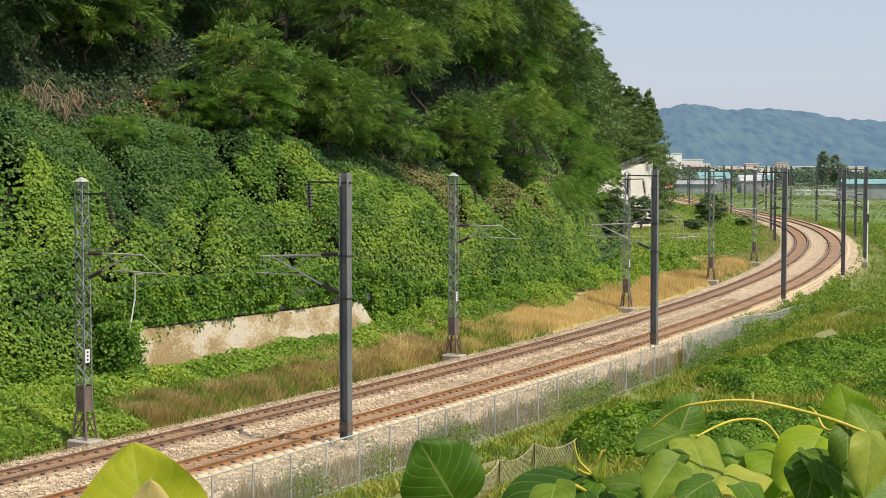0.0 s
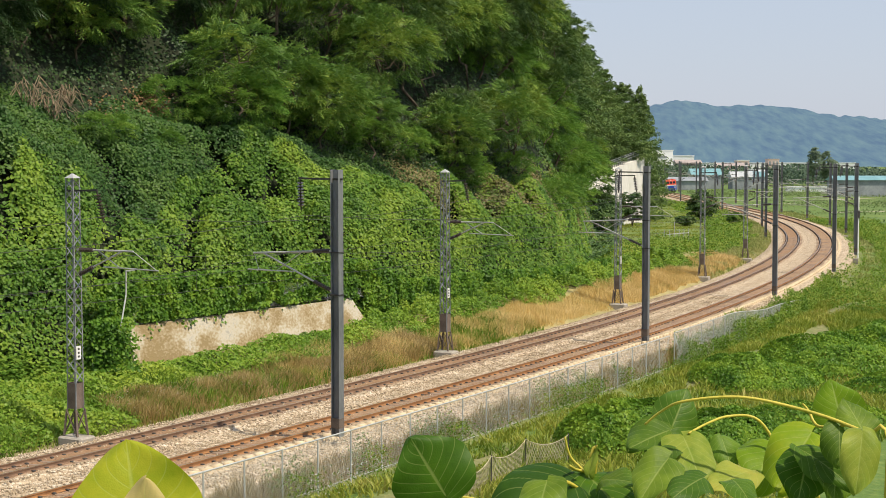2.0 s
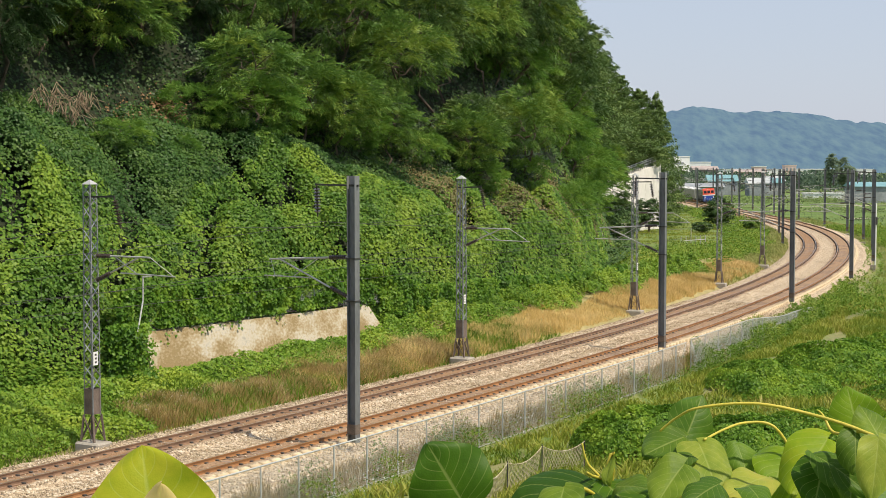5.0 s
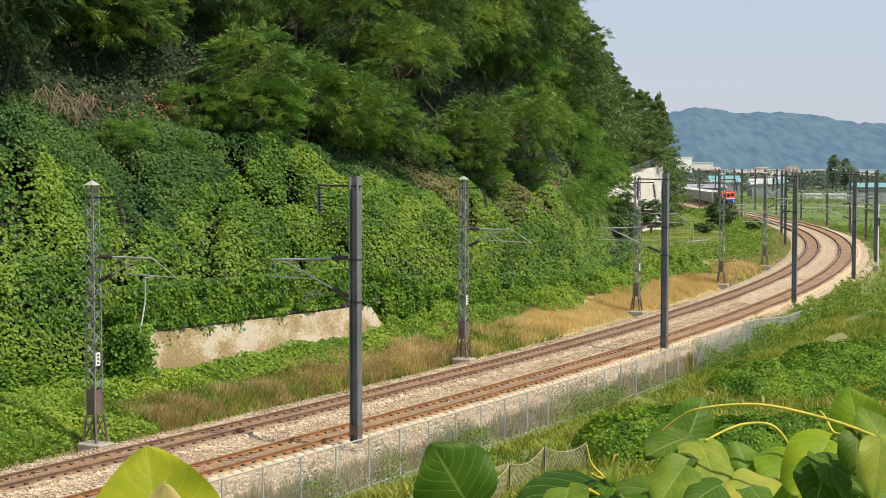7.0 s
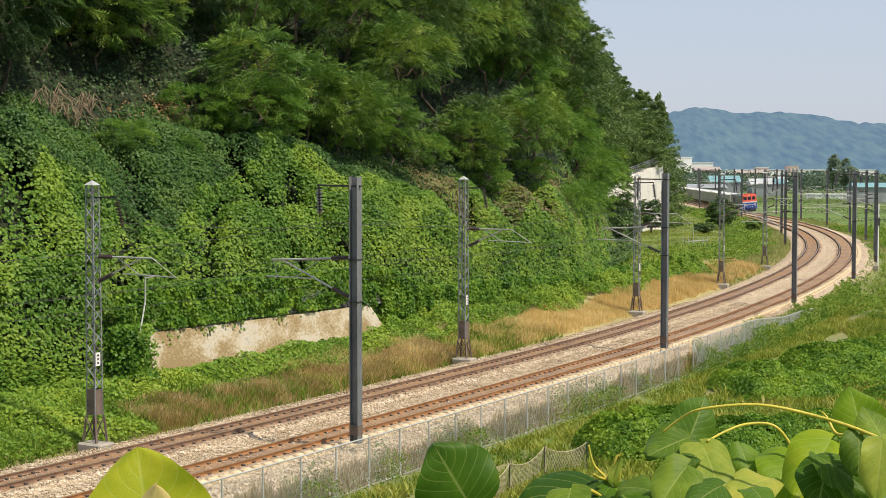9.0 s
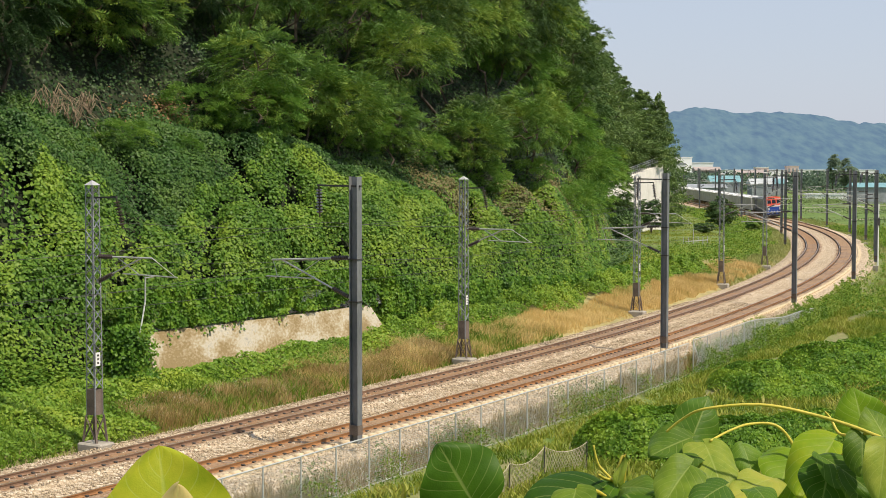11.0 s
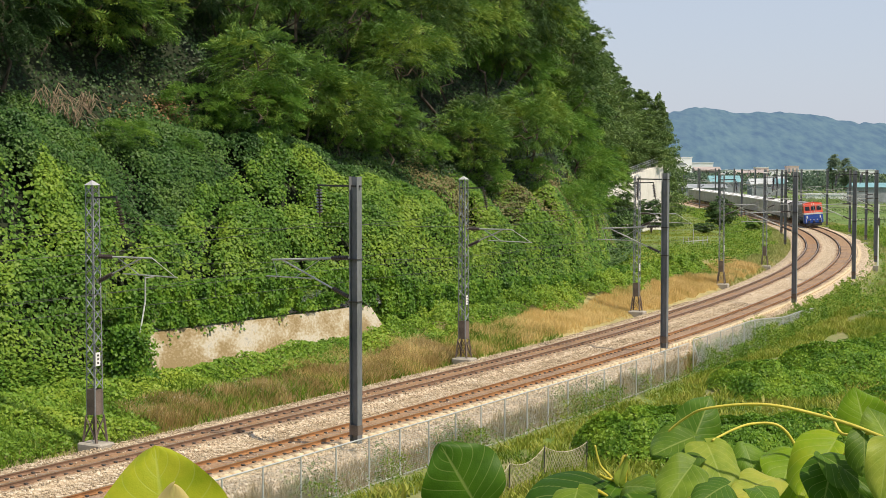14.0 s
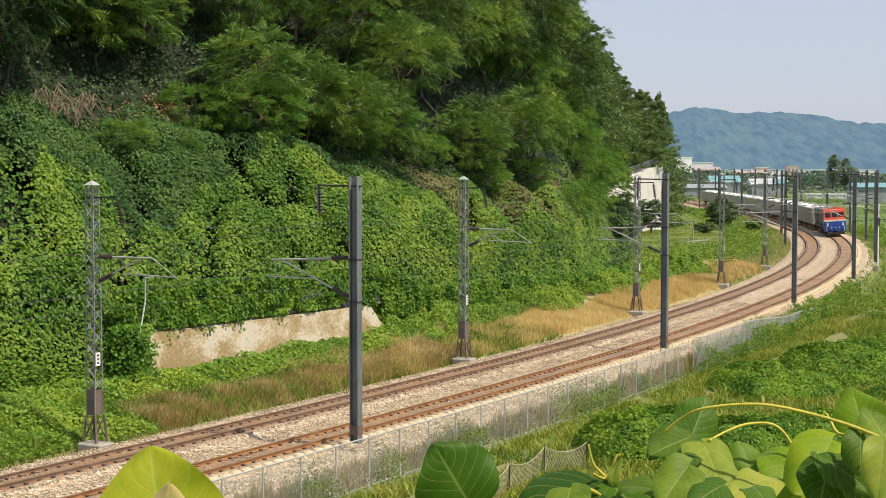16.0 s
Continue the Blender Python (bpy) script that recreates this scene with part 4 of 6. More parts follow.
# ================= distance =================
def build_mountain():
    m, n, l, b = mat("haze_glow_mountain", (0.06, 0.1, 0.1), 1.0)
    no, co = n.new("ShaderNodeTexNoise"), n.new("ShaderNodeTexCoord")
    no.inputs["Scale"].default_value, no.inputs["Detail"].default_value = 0.045, 12
    no.inputs["Roughness"].default_value = 0.7
    sq = n.new("ShaderNodeMapping")
    sq.inputs["Scale"].default_value = (1.0, 0.05, 1.3)
    l.new(co.outputs["Object"], sq.inputs["Vector"])
    l.new(sq.outputs[0], no.inputs["Vector"])
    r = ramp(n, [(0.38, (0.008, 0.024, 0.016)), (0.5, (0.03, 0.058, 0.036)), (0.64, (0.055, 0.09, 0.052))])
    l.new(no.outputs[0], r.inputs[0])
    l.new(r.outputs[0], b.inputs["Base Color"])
    # blue emission paints distance haze over the ridge; the mountain itself gives no light
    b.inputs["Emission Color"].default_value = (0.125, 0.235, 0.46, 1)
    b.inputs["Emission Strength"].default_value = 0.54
    D = 3200
    xs = np.linspace(-300, 2200, 700)
    crest = np.interp(xs, [137, 469, 511, 546, 600, 671, 754, 825, 872, 929, 1086, 2152], [94, 117, 128, 135, 128, 123, 121, 110, 102, 97, 92, 64])
    top = crest + (vnoise(xs, xs * 0, 60, 1) - 0.5) * 8 + (vnoise(xs, xs * 0, 15, 2) - 0.5) * 4
    rows = np.linspace(0, 1, 24)
    V = []
    for f in rows:
        yy = D - 700 * (1 - f) + (np.abs(2 * vnoise(xs, xs * 0, 170, 5) - 1) + 0.25 * np.abs(2 * vnoise(xs, xs * 0, 75, 7) - 1)) * -200 * (1 - f) * (0.2 + f) + 60 * (vnoise(xs, xs * 0 + f * 260, 38, 8) - 0.5) * (1 - f)
        zz = -5 + (top + 5) * f ** 0.9 + (vnoise(xs, xs * 0 + f * 900, 11, 6) - 0.5) * 3 * (f > 0.97)
        V.append(np.stack([xs * yy / D, yy, zz], 1))
    w = len(xs)
    i, j = np.meshgrid(np.arange(w - 1), np.arange(len(rows) - 1))
    a = (j * w + i).ravel()
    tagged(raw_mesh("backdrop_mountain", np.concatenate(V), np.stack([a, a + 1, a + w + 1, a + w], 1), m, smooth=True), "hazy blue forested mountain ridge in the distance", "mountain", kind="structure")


build_mountain()


# ================= undergrowth =================
def on_ground(x, y, dz=0.0):
    return np.stack([x, y, lay(x, y) + dz], 1)


def strip(rng, count, s0, s1, n0, n1, k, thick=0.35):
    """Places scattered in clumps over a stretch beside the line."""
    s, n, x, y = scatter(rng, count, s0, s1, n0, n1)
    keep = vnoise(x, y, 1.1, k) + 0.4 * vnoise(x, y, 0.4, k + 1) > thick
    return s[keep], n[keep], x[keep], y[keep]


def build_undergrowth():
    rng = np.random.default_rng(77)
    # tan grass at the foot of the bank
    s, n, x, y = strip(rng, 120000, 33, 128, 7.0, 11.6, 50, 0.2)
    k = (n < 11.2 - 1.0 * vnoise(x, y, 3, 52)) & (n > 7.0 + 0.4 * vnoise(x, y, 1.5, 53))
    tagged(blades("dry_grass", on_ground(x[k], y[k], -0.05), 0.22 + 0.5 * vnoise(x[k], y[k], 2.2, 54), 0.018 + 0.025 * ss(60, 120, s[k]), M_DRY, rng, lean=0.3), "tall dry tan grass along the trackside", "grass", kind="stuff")
    # brown weeds next to the near ballast
    s, n, x, y = strip(rng, 30000, 20.5, 48, 7.1, 10.0, 56, 0.32)
    tagged(blades("brown_weeds", on_ground(x, y, -0.05), 0.2 + 0.55 * vnoise(x, y, 1.6, 57), 0.03, M_BROWNWEED, rng, lean=0.35), "straggling brown and green weeds beside the ballast", "weeds", kind="stuff")
    s, n, x, y = strip(rng, 24000, -6, 60, 6.9, 11, 58, 0.3)
    tagged(blades("green_weeds", on_ground(x, y, -0.05), 0.2 + 0.45 * vnoise(x, y, 1.3, 59), 0.045, M_WEED, rng, lean=0.5), "green grassy weeds beside the ballast", "weeds", kind="stuff")
    # low leafy creepers below the retaining wall
    s, n, x, y = strip(rng, 150000, -14, 112, 6.9, 13.4, 60, 0.12)
    edge = 9.4 - 0.6 * (1 - ss(44, 56, s)) + 1.6 * vnoise(x, y, 5, 61)
    k = ((n > edge) | ((s < 21) & (n > 7.2))) & ~((s > WALL_S0) & (s < WALL_S1) & (n > 12.2))
    x, y, s, n = x[k], y[k], s[k], n[k]
    h = (0.12 + 0.5 * np.abs(2 * vnoise(x, y, 1.7, 62) - 1)) * rng.uniform(0.4, 1, len(x)) * (1 + 1.6 * ss(10.2, 11.2, n) * ss(44, 52, s))
    tagged(leaves("creeper", on_ground(x, y, h), np.array([[0.2, -0.3, 0.8]]) + 0 * h[:, None], 0.16 + 0.06 * ss(50, 110, s), M_CREEPER, rng, spread=0.5), "low leafy creepers at the foot of the bank", "creepers", kind="stuff")
    # green growth where the bank falls back
    s, n, x, y = strip(rng, 70000, 108, 330, 7.8, 20, 64, 0.35)
    k = (n > 8.2 + 2.2 * vnoise(x, y, 6, 65)) & (rng.uniform(0, 1, len(x)) < 1 - 0.5 * ss(180, 300, s)) & ((n < 14 + 3 * vnoise(x, y, 8, 66)) | (s < 150))
    x, y, s = x[k], y[k], s[k]
    h = (0.2 + 1.5 * np.abs(2 * vnoise(x, y, 3.5, 67) - 1)) * rng.uniform(0.3, 1, len(x))
    tagged(leaves("green_scrub", on_ground(x, y, h), np.array([[0.15, -0.35, 0.7]]) + 0 * h[:, None], 0.2 + 0.1 * ss(150, 300, s), M_WEED, rng, spread=0.6), "bright green scrub beside the inner track", "scrub", kind="stuff")
    # rough meadow before the tall wall
    s, n, x, y = strip(rng, 60000, 135, 330, 9.5, 30, 85, 0.3)
    k = rng.uniform(0, 1, len(s)) < 0.35 + 0.65 * ss(0.3, 0.7, vnoise(x, y, 5, 87))
    tagged(blades("meadow_grass", on_ground(x[k], y[k], -0.05), 0.1 + 0.25 * vnoise(x[k], y[k], 4, 86), 0.1, M_FIELD, rng, lean=0.6), "rough yellow-green meadow grass", "grass", kind="stuff")
    # pale grass beside the ballast of the curve, on both sides
    for a, b, c in ((6.9, 10.2, 186), (-13.5, -4.2, 188)):
        s, n, x, y = strip(rng, 34000, 104, 320, a, b, c, 0.3)
        tagged(blades("verge_grass", on_ground(x, y, -0.05), 0.15 + 0.45 * vnoise(x, y, 3, c), 0.07 + 0.05 * ss(150, 300, s), M_VERGE, rng, lean=0.5), "pale green and straw-coloured grass beside the ballast", "grass", kind="stuff")
    # grass between the wire fence and the camera
    s, n, x, y = strip(rng, 92000, 4, 105, -18, -4.2, 70, 0.3)
    path = np.abs(n + 6.6 + 0.6 * np.sin(s * 0.2)) < 0.7 * ss(0.25, 0.6, vnoise(x, y, 6, 75))
    k = ~path
    tagged(blades("field_grass", on_ground(x[k], y[k], -0.03), 0.15 + 0.4 * vnoise(x[k], y[k], 2.0, 72), 0.07, M_FIELD, rng, lean=0.5), "rough green and yellowish grass beside the fence", "grass", kind="stuff")
    # weeds that stand along and grow through the fence
    s, n, x, y = strip(rng, 60000, 14, 105, -4.5, -3.3, 76, 0.2)
    tall = vnoise(s, n * 0, 2.0, 77)
    k = rng.uniform(0, 1, len(s)) < (0.12 + 0.75 * ss(48, 56, s)) + 0.7 * ss(0.62, 0.85, tall)
    s, x, y, tall = s[k], x[k], y[k], tall[k]
    h = rng.uniform(0, 1, len(s)) ** 1.2 * (0.5 + 0.45 * ss(48, 58, s) + 0.6 * ss(0.4, 0.8, tall))
    tagged(leaves("fence_weeds", on_ground(x, y, h), np.array([[0.2, -0.6, 0.5]]) + 0 * h[:, None], 0.1 + 0.06 * ss(40, 80, s), M_WEED, rng, spread=0.7, aspect=0.5), "leafy weeds and creepers growing on the wire fence", "weeds", kind="stuff")
    s, n, x, y = strip(rng, 24000, 4, 80, -3.85, -3.2, 78, 0.3)
    tagged(blades("fence_stalks", on_ground(x, y, -0.05), 0.4 + 0.6 * vnoise(x, y, 1.0, 79), 0.03, M_BROWNWEED, rng, lean=0.2), "pale dry stalks behind the wire fence", "weeds", kind="stuff")
    s, n, x, y = scatter(rng, 1500, 18, 40, 7.4, 9.6)
    k = vnoise(x, y, 1.3, 181) > 0.55
    h = rng.uniform(0.3, 0.7, len(x))
    tagged(leaves("white_flowers", on_ground(x, y, h)[k], np.array([[0.1, -0.5, 0.7]]) + 0 * h[k][:, None], 0.034, M_FLOWER, rng, spread=0.6), "small white wild flowers among brown weeds", "flowers", kind="stuff")
    s, n, x, y = scatter(rng, 1100, 12, 34, -4.9, -3.7)
    k = vnoise(x, y, 1.6, 179) > 0.55
    h = rng.uniform(0.3, 1.1, len(x))
    tagged(leaves("white_flowers", on_ground(x, y, h)[k], np.array([[0.1, -0.5, 0.7]]) + 0 * h[k][:, None], 0.035, M_WHITE, rng, spread=0.4), "small white wild flowers by the wire fence", "flowers", kind="stuff")
    # tall weeds farther along the outer side
    s, n, x, y = strip(rng, 60000, 88, 260, -16, -4.6, 80, 0.3)
    k = n < -4.8 - 1.2 * vnoise(x, y, 5, 81) - 0.6 * ss(100, 130, s)
    x, y, s = x[k], y[k], s[k]
    h = rng.uniform(0.1, 1, len(x)) * (0.4 + 1.5 * vnoise(x, y, 3, 82))
    tagged(leaves("tall_weeds", on_ground(x, y, h), np.array([[0.2, -0.5, 0.5]]) + 0 * h[:, None], 0.2 + 0.1 * ss(120, 250, s), M_WEED, rng, spread=0.6, aspect=0.5), "tall green weeds beside the outer track", "weeds", kind="stuff")
    # sparse plants on the ballast shoulder
    s, n, x, y = strip(rng, 9000, 60, 190, -4.6, -2.6, 84, 0.75)
    h = rng.uniform(0.0, 0.35, len(x))
    tagged(leaves("shoulder_weeds", on_ground(x, y, h + 0.15), np.array([[0.1, -0.3, 0.8]]) + 0 * h[:, None], 0.16, M_WEED, rng, spread=0.6), "pale weeds on the ballast shoulder", "weeds", kind="stuff")


build_undergrowth()


def kudzu_mound(rng, x0, y0, rx, ry, turn, tall, count, label):
    """A low heap of climbing leaves."""
    a, r = rng.uniform(0, 2 * math.pi, count), np.sqrt(rng.uniform(0, 1, count))
    u, v = np.cos(a) * r * rx, np.sin(a) * r * ry
    c, d = math.cos(turn), math.sin(turn)
    x, y = x0 + u * c - v * d, y0 + u * d + v * c

    def top(x, y, r):
        return tall * np.sqrt(np.clip(1 - r * r, 0, 1)) * (0.65 + 0.35 * np.abs(2 * vnoise(x, y, 1.3, 91) - 1)) + 0.5 * np.sqrt(np.abs(2 * vnoise(x, y, 0.9, 92) - 1)) * (1 - r)

    h = top(x, y, r) * (1 - 0.35 * rng.uniform(0, 1, count) ** 3)
    nr = np.stack([np.cos(a + turn) * r, np.sin(a + turn) * r, 0.8 - 0.4 * r], 1)
    nr[:, :2] += rng.normal(0, 0.3, (count, 2))
    ob = leaves("vine_heap", on_ground(x, y, h), nr, 0.145, M_KUDZU, rng, spread=0.4, aspect=0.95)
    return tagged(ob, label, "vines", "heaps of vines", kind="stuff")


M_KUDZU = leafy("heap_leaf", [(0.1, (0.05, 0.125, 0.016)), (0.45, (0.145, 0.28, 0.028)), (0.85, (0.31, 0.43, 0.042))], scale=0.6)


def build_heaps():
    rng = np.random.default_rng(90)
    kudzu_mound(rng, 8.3, 61.5, 3.2, 2.6, 0.4, 2.1, 16000, "dark green heap of vines beside a footpath")
    kudzu_mound(rng, 12.3, 62.5, 3.0, 2.2, 0.3, 1.3, 10000, "low heap of vines beside a footpath")
    kudzu_mound(rng, 17.2, 78.5, 4.0, 3.4, 0.8, 1.5, 15000, "broad green heap of vines on rough grass")
    kudzu_mound(rng, 22.8, 84.5, 5.0, 4.4, 0.8, 1.9, 20000, "broad green heap of vines on rough grass")
    kudzu_mound(rng, 29.5, 93, 5.5, 4.0, 0.8, 2.0, 14000, "tall green heap of vines beside a path")
    kudzu_mound(rng, 17.5, 67, 4.5, 3.5, 0.3, 0.7, 7000, "low spread of vines over stubble")
    kudzu_mound(rng, 26, 77, 5.0, 4.0, 0.5, 0.9, 7000, "low spread of vines over stubble")


build_heaps()


def shrub(x, y, tall, wide, seed, label, material):
    rng = np.random.default_rng(seed)
    root = tagged(new("shrub"), label, "shrub")
    z = float(lay(np.array([x]), np.array([y]))[0])
    for i in range(5):
        bm = bmesh.new()
        a = i * 1.3
        limb(bm, (0, 0, -0.2), (math.cos(a) * wide * 0.4, math.sin(a) * wide * 0.4, tall * 0.6), 0.09, 0.03, rng)
        part("stem", bm, M_BARK, root, smooth=True)
    p, nr, out = crown_points(rng, np.array([0, 0, tall * 0.55]), np.array([wide, wide, tall * 0.5]), 95, 45)
    leaves("crown", p, nr, np.full(len(p), 0.34), material, rng, root, aspect=0.6, spread=0.5)
    root.matrix_world = Matrix.Translation((x, y, z))


shrub(45.2, 248, 5.2, 2.5, 61, "dark green rounded shrub beside the railway", M_TREE)
shrub(48.6, 238, 1.9, 1.3, 62, "small green bush beside the inner track", M_TREE2)
shrub(40.5, 236, 1.5, 1.6, 63, "small green bush on rough grass", M_TREE)
shrub(30.0, 238, 3.6, 2.2, 64, "leafy green shrub at the foot of the pale wall", M_TREE2)
shrub(32.2, 236, 5.4, 2.2, 66, "leafy green shrub at the foot of the pale wall", M_TREE)
shrub(26.5, 222, 4.6, 2.6, 67, "dark green shrub at the foot of the pale wall", M_TREE)
shrub(20.0, 178, 5.0, 3.0, 65, "leafy green shrub at the foot of the bank", M_TREE)

# ================= fences =================
M_CHAIN = noisy("galvanised_wire_mesh", [(0.3, (0.42, 0.43, 0.42)), (0.7, (0.58, 0.59, 0.57))], 2, rough=0.5, metal=0.3, bump=0)


def chain_fence(line, tall, label, posts, step=0.07, gauge=0.005):
    """Posts, a top rail and two sets of crossing wires along the places in line."""
    fence = tagged(new("wire_fence"), label, "fence")
    for p in posts:
        bm = bmesh.new()
        bar(bm, p + Vector((0, 0, -0.3)), p + Vector((0, 0, tall + 0.03)), 0.032)
        part("post", bm, M_CHAIN, fence)
    for h in (tall, 0.08):
        bm = bmesh.new()
        rad = 0.03 if h == tall else 0.012
        loft(bm, [[p + Vector((math.cos(j * 1.0472) * rad, 0, h + math.sin(j * 1.0472) * rad)) for j in range(6)] for p in line])
        part("top_rail" if h == tall else "bottom_wire", bm, M_CHAIN, fence)
    d = np.cumsum([0] + [(b - a).length for a, b in zip(line, line[1:])])
    co = np.array([p[:] for p in line])
    at = lambda t: np.stack([np.interp(t, d, co[:, i]) for i in range(3)], 1)
    t0 = np.arange(0, d[-1], step)
    verts, faces, k = [], [], 0
    for sgn in (1, -1):
        lo, hi = at(t0), at(np.clip(t0 + sgn * tall, 0, d[-1]))
        hi[:, 2] += tall
        across = np.array([[0.0, 0.0, gauge]])
        w = np.concatenate([lo - across, lo + across, hi + across, hi - across]).reshape(4, -1, 3).transpose(1, 0, 2).reshape(-1, 3)
        off = np.array([[0.003 * sgn, -0.003, 0]])
        verts.append(w + off)
        i = np.arange(len(t0)) * 4 + k
        faces.append(np.stack([i, i + 1, i + 2, i + 3], 1))
        k += len(w)
    tagged(raw_mesh("wire_mesh", np.concatenate(verts), np.concatenate(faces), M_CHAIN, fence), "galvanised chain-link mesh", kind="stuff")
    return fence


def build_fences():
    z = lambda s: 0.72 - 1.78 - 0.6 * float(ss(62, 74, np.array(s))) - 1.1 * float(ss(74, 100, np.array(s)))
    line = [on(s, -3.92, z(s)) for s in np.arange(2, 51.3, 1.0)]
    posts = [on(s, -3.92, z(s)) for s in np.arange(2.2, 51.3, 2.05)]
    chain_fence(line, 1.78, "grey chain-link fence with steel posts beside the ballast", posts)
    line = [on(s, -4.0, z(s)) for s in np.arange(51.6, 93, 1.0)]
    posts = [on(s, -4.0, z(s)) for s in np.arange(51.6, 93, 2.5)]
    chain_fence(line, 1.9, "grey chain-link fence overgrown with weeds", posts, 0.055, 0.0075)
    # vine-draped fence on and beyond the retaining wall
    f = lambda s: 2.75 - 0.2 * (s - 26) / 20 - 1.6 * float(ss(46, 54, np.array(s))) - 0.6 * float(ss(60, 80, np.array(s)))
    line = [on(s, 13.05, f(s)) for s in np.arange(25.5, 92, 1.0)]
    posts = [on(s, 13.05, f(s)) for s in np.arange(25.5, 92, 3.0)]
    chain_fence(line, 1.95, "steel mesh fence overgrown with creepers", posts, 0.1)
    rng = np.random.default_rng(101)
    s = rng.uniform(24.5, 93, 60000)
    h = np.where(s < WALL_S1, rng.uniform(0.1, 2.15, len(s)), rng.uniform(-0.3, 2.15, len(s))) - 0.8 * (rng.uniform(0, 1, len(s)) < 0.04)
    gap = vnoise(s, h * 1.0, 1.0, 103) + 0.25 * vnoise(s, h, 0.4, 104)
    k = gap > np.where(s < 48, 0.48 - 0.17 * h, 0.2)
    s, h = s[k], h[k]
    x, y = on_array(s, 13.05 - 0.35 * np.abs(2 * vnoise(s, h, 0.9, 105) - 1) + rng.normal(0, 0.08, len(s)))
    z0 = 2.75 - 0.2 * (s - 26) / 20 - 1.6 * ss(46, 54, s) - 0.6 * ss(60, 80, s)
    es, eh = rng.normal(24.6, 0.55, 3600), rng.uniform(-2.2, 0.6, 3600)
    ex, ey = on_array(es, 12.35 + rng.normal(0, 0.3, len(es)) - 0.3 * np.abs(2 * vnoise(es, eh, 0.8, 106) - 1))
    s, h = np.concatenate([s, es]), np.concatenate([h, eh])
    x, y, z0 = np.concatenate([x, ex]), np.concatenate([y, ey]), np.concatenate([z0, np.full(len(es), 2.7)])
    nr = np.repeat(np.array([[0.45, -0.5, 0.35]]), len(s), 0)
    tagged(leaves("fence_creeper", np.stack([x, y, z0 + h], 1), nr, 0.16 + 0.06 * ss(50, 90, s), M_KUDZU2, rng, aspect=0.95, spread=0.4), "dark green creepers hanging over the mesh fence", "creepers", kind="stuff")
    # sagging net fence beside the footpath
    net = tagged(new("net_fence"), "sagging beige net fence on thin dark stakes", "fence")
    ends = [Vector((1.25, 50.4, 0)), Vector((2.34, 53.0, 0)), Vector((3.76, 56.1, 0)), Vector((5.5, 57.8, 0))]
    for p in ends:
        p.z = float(lay(np.array([p.x]), np.array([p.y]))[0])
        bm = bmesh.new()
        bar(bm, p + Vector((0, 0, -0.2)), p + Vector((0, 0, 1.2)), 0.022)
        part("stake", bm, M_DARKSTEEL, net)
    for a, b in zip(ends, ends[1:]):
        bm = bmesh.new()
        k = 26
        sag = lambda t, e: a.lerp(b, t) + Vector((0, 0, e * (1.15 - 0.35 * 4 * t * (1 - t) * 0.8)))
        for i in range(k):
            bar(bm, sag(i / k, 1), sag((i + 1) / k, 1), 0.014, 4)
            bar(bm, sag(i / k, 1), sag(min(1, (i + 4) / k), 0.03), 0.007, 3)
            bar(bm, sag(i / k, 1), sag(max(0, (i - 4) / k), 0.03), 0.007, 3)
        part("net", bm, M_ROPE, net)
    # a bent pale pipe stands on the slope above the retaining wall
    pole = tagged(new("pipe_stand"), "bent pale metal pipe stand on the bank", "pipe")
    base = on(24.9, 11.7, 2.5)
    bm = bmesh.new()
    bar(bm, base + Vector((-0.65, 0, -1.9)), base + Vector((0.0, 0, 1.8)), 0.035)
    part("lower_tube", bm, M_WHITE, pole)
    bm = bmesh.new()
    bar(bm, base + Vector((0.0, 0, 1.8)), base + Vector((0.02, 0, 2.9)), 0.035)
    part("upper_tube", bm, M_TUBE, pole)
    bm = bmesh.new()
    bar(bm, base + Vector((0.0, 0, 2.85)), base + Vector((0.4, 0, 2.9)), 0.03)
    part("arm", bm, M_TUBE, pole)
    # white barrier on the grass by the inner track
    bar_root = tagged(new("white_barrier"), "small white metal barrier standing in weeds", "barrier")
    for i in range(6):
        p = Vector((29.5 + i * 0.75, 187 + i * 0.9, 0))
        p.z = float(lay(np.array([p.x]), np.array([p.y]))[0])
        bm = bmesh.new()
        bar(bm, p, p + Vector((0, 0, 2.6 if i == 2 else 1.6)), 0.05)
        part("post", bm, M_TUBE, bar_root)
    bm = bmesh.new()
    bar(bm, Vector((29.5, 187, 1.0)), Vector((33.3, 191.5, 1.0)), 0.05)
    part("rail", bm, M_TUBE, bar_root)
    sign = tagged(new("white_post"), "thin white lineside post", "post")
    p = Vector((48.8, 171, 0))
    p.z = float(lay(np.array([p.x]), np.array([p.y]))[0])
    bm = bmesh.new()
    bar(bm, p, p + Vector((0, 0, 7.0)), 0.1, 10)
    part("pole", bm, M_WHITE, sign)
    bm = bmesh.new()
    box(bm, (0.3, 0.3, 0.9), Matrix.Translation(p + Vector((0, -0.1, 5.0))), 0.05)
    part("equipment_box", bm, M_DARKSTEEL, sign)


M_KUDZU2 = leafy("fence_leaf", [(0.15, (0.045, 0.12, 0.014)), (0.5, (0.115, 0.24, 0.024)), (0.85, (0.24, 0.37, 0.036))], scale=0.8)
M_ROPE = noisy("beige_net_cord", [(0.3, (0.4, 0.34, 0.22)), (0.7, (0.55, 0.48, 0.34))], 3, bump=0)
build_fences()


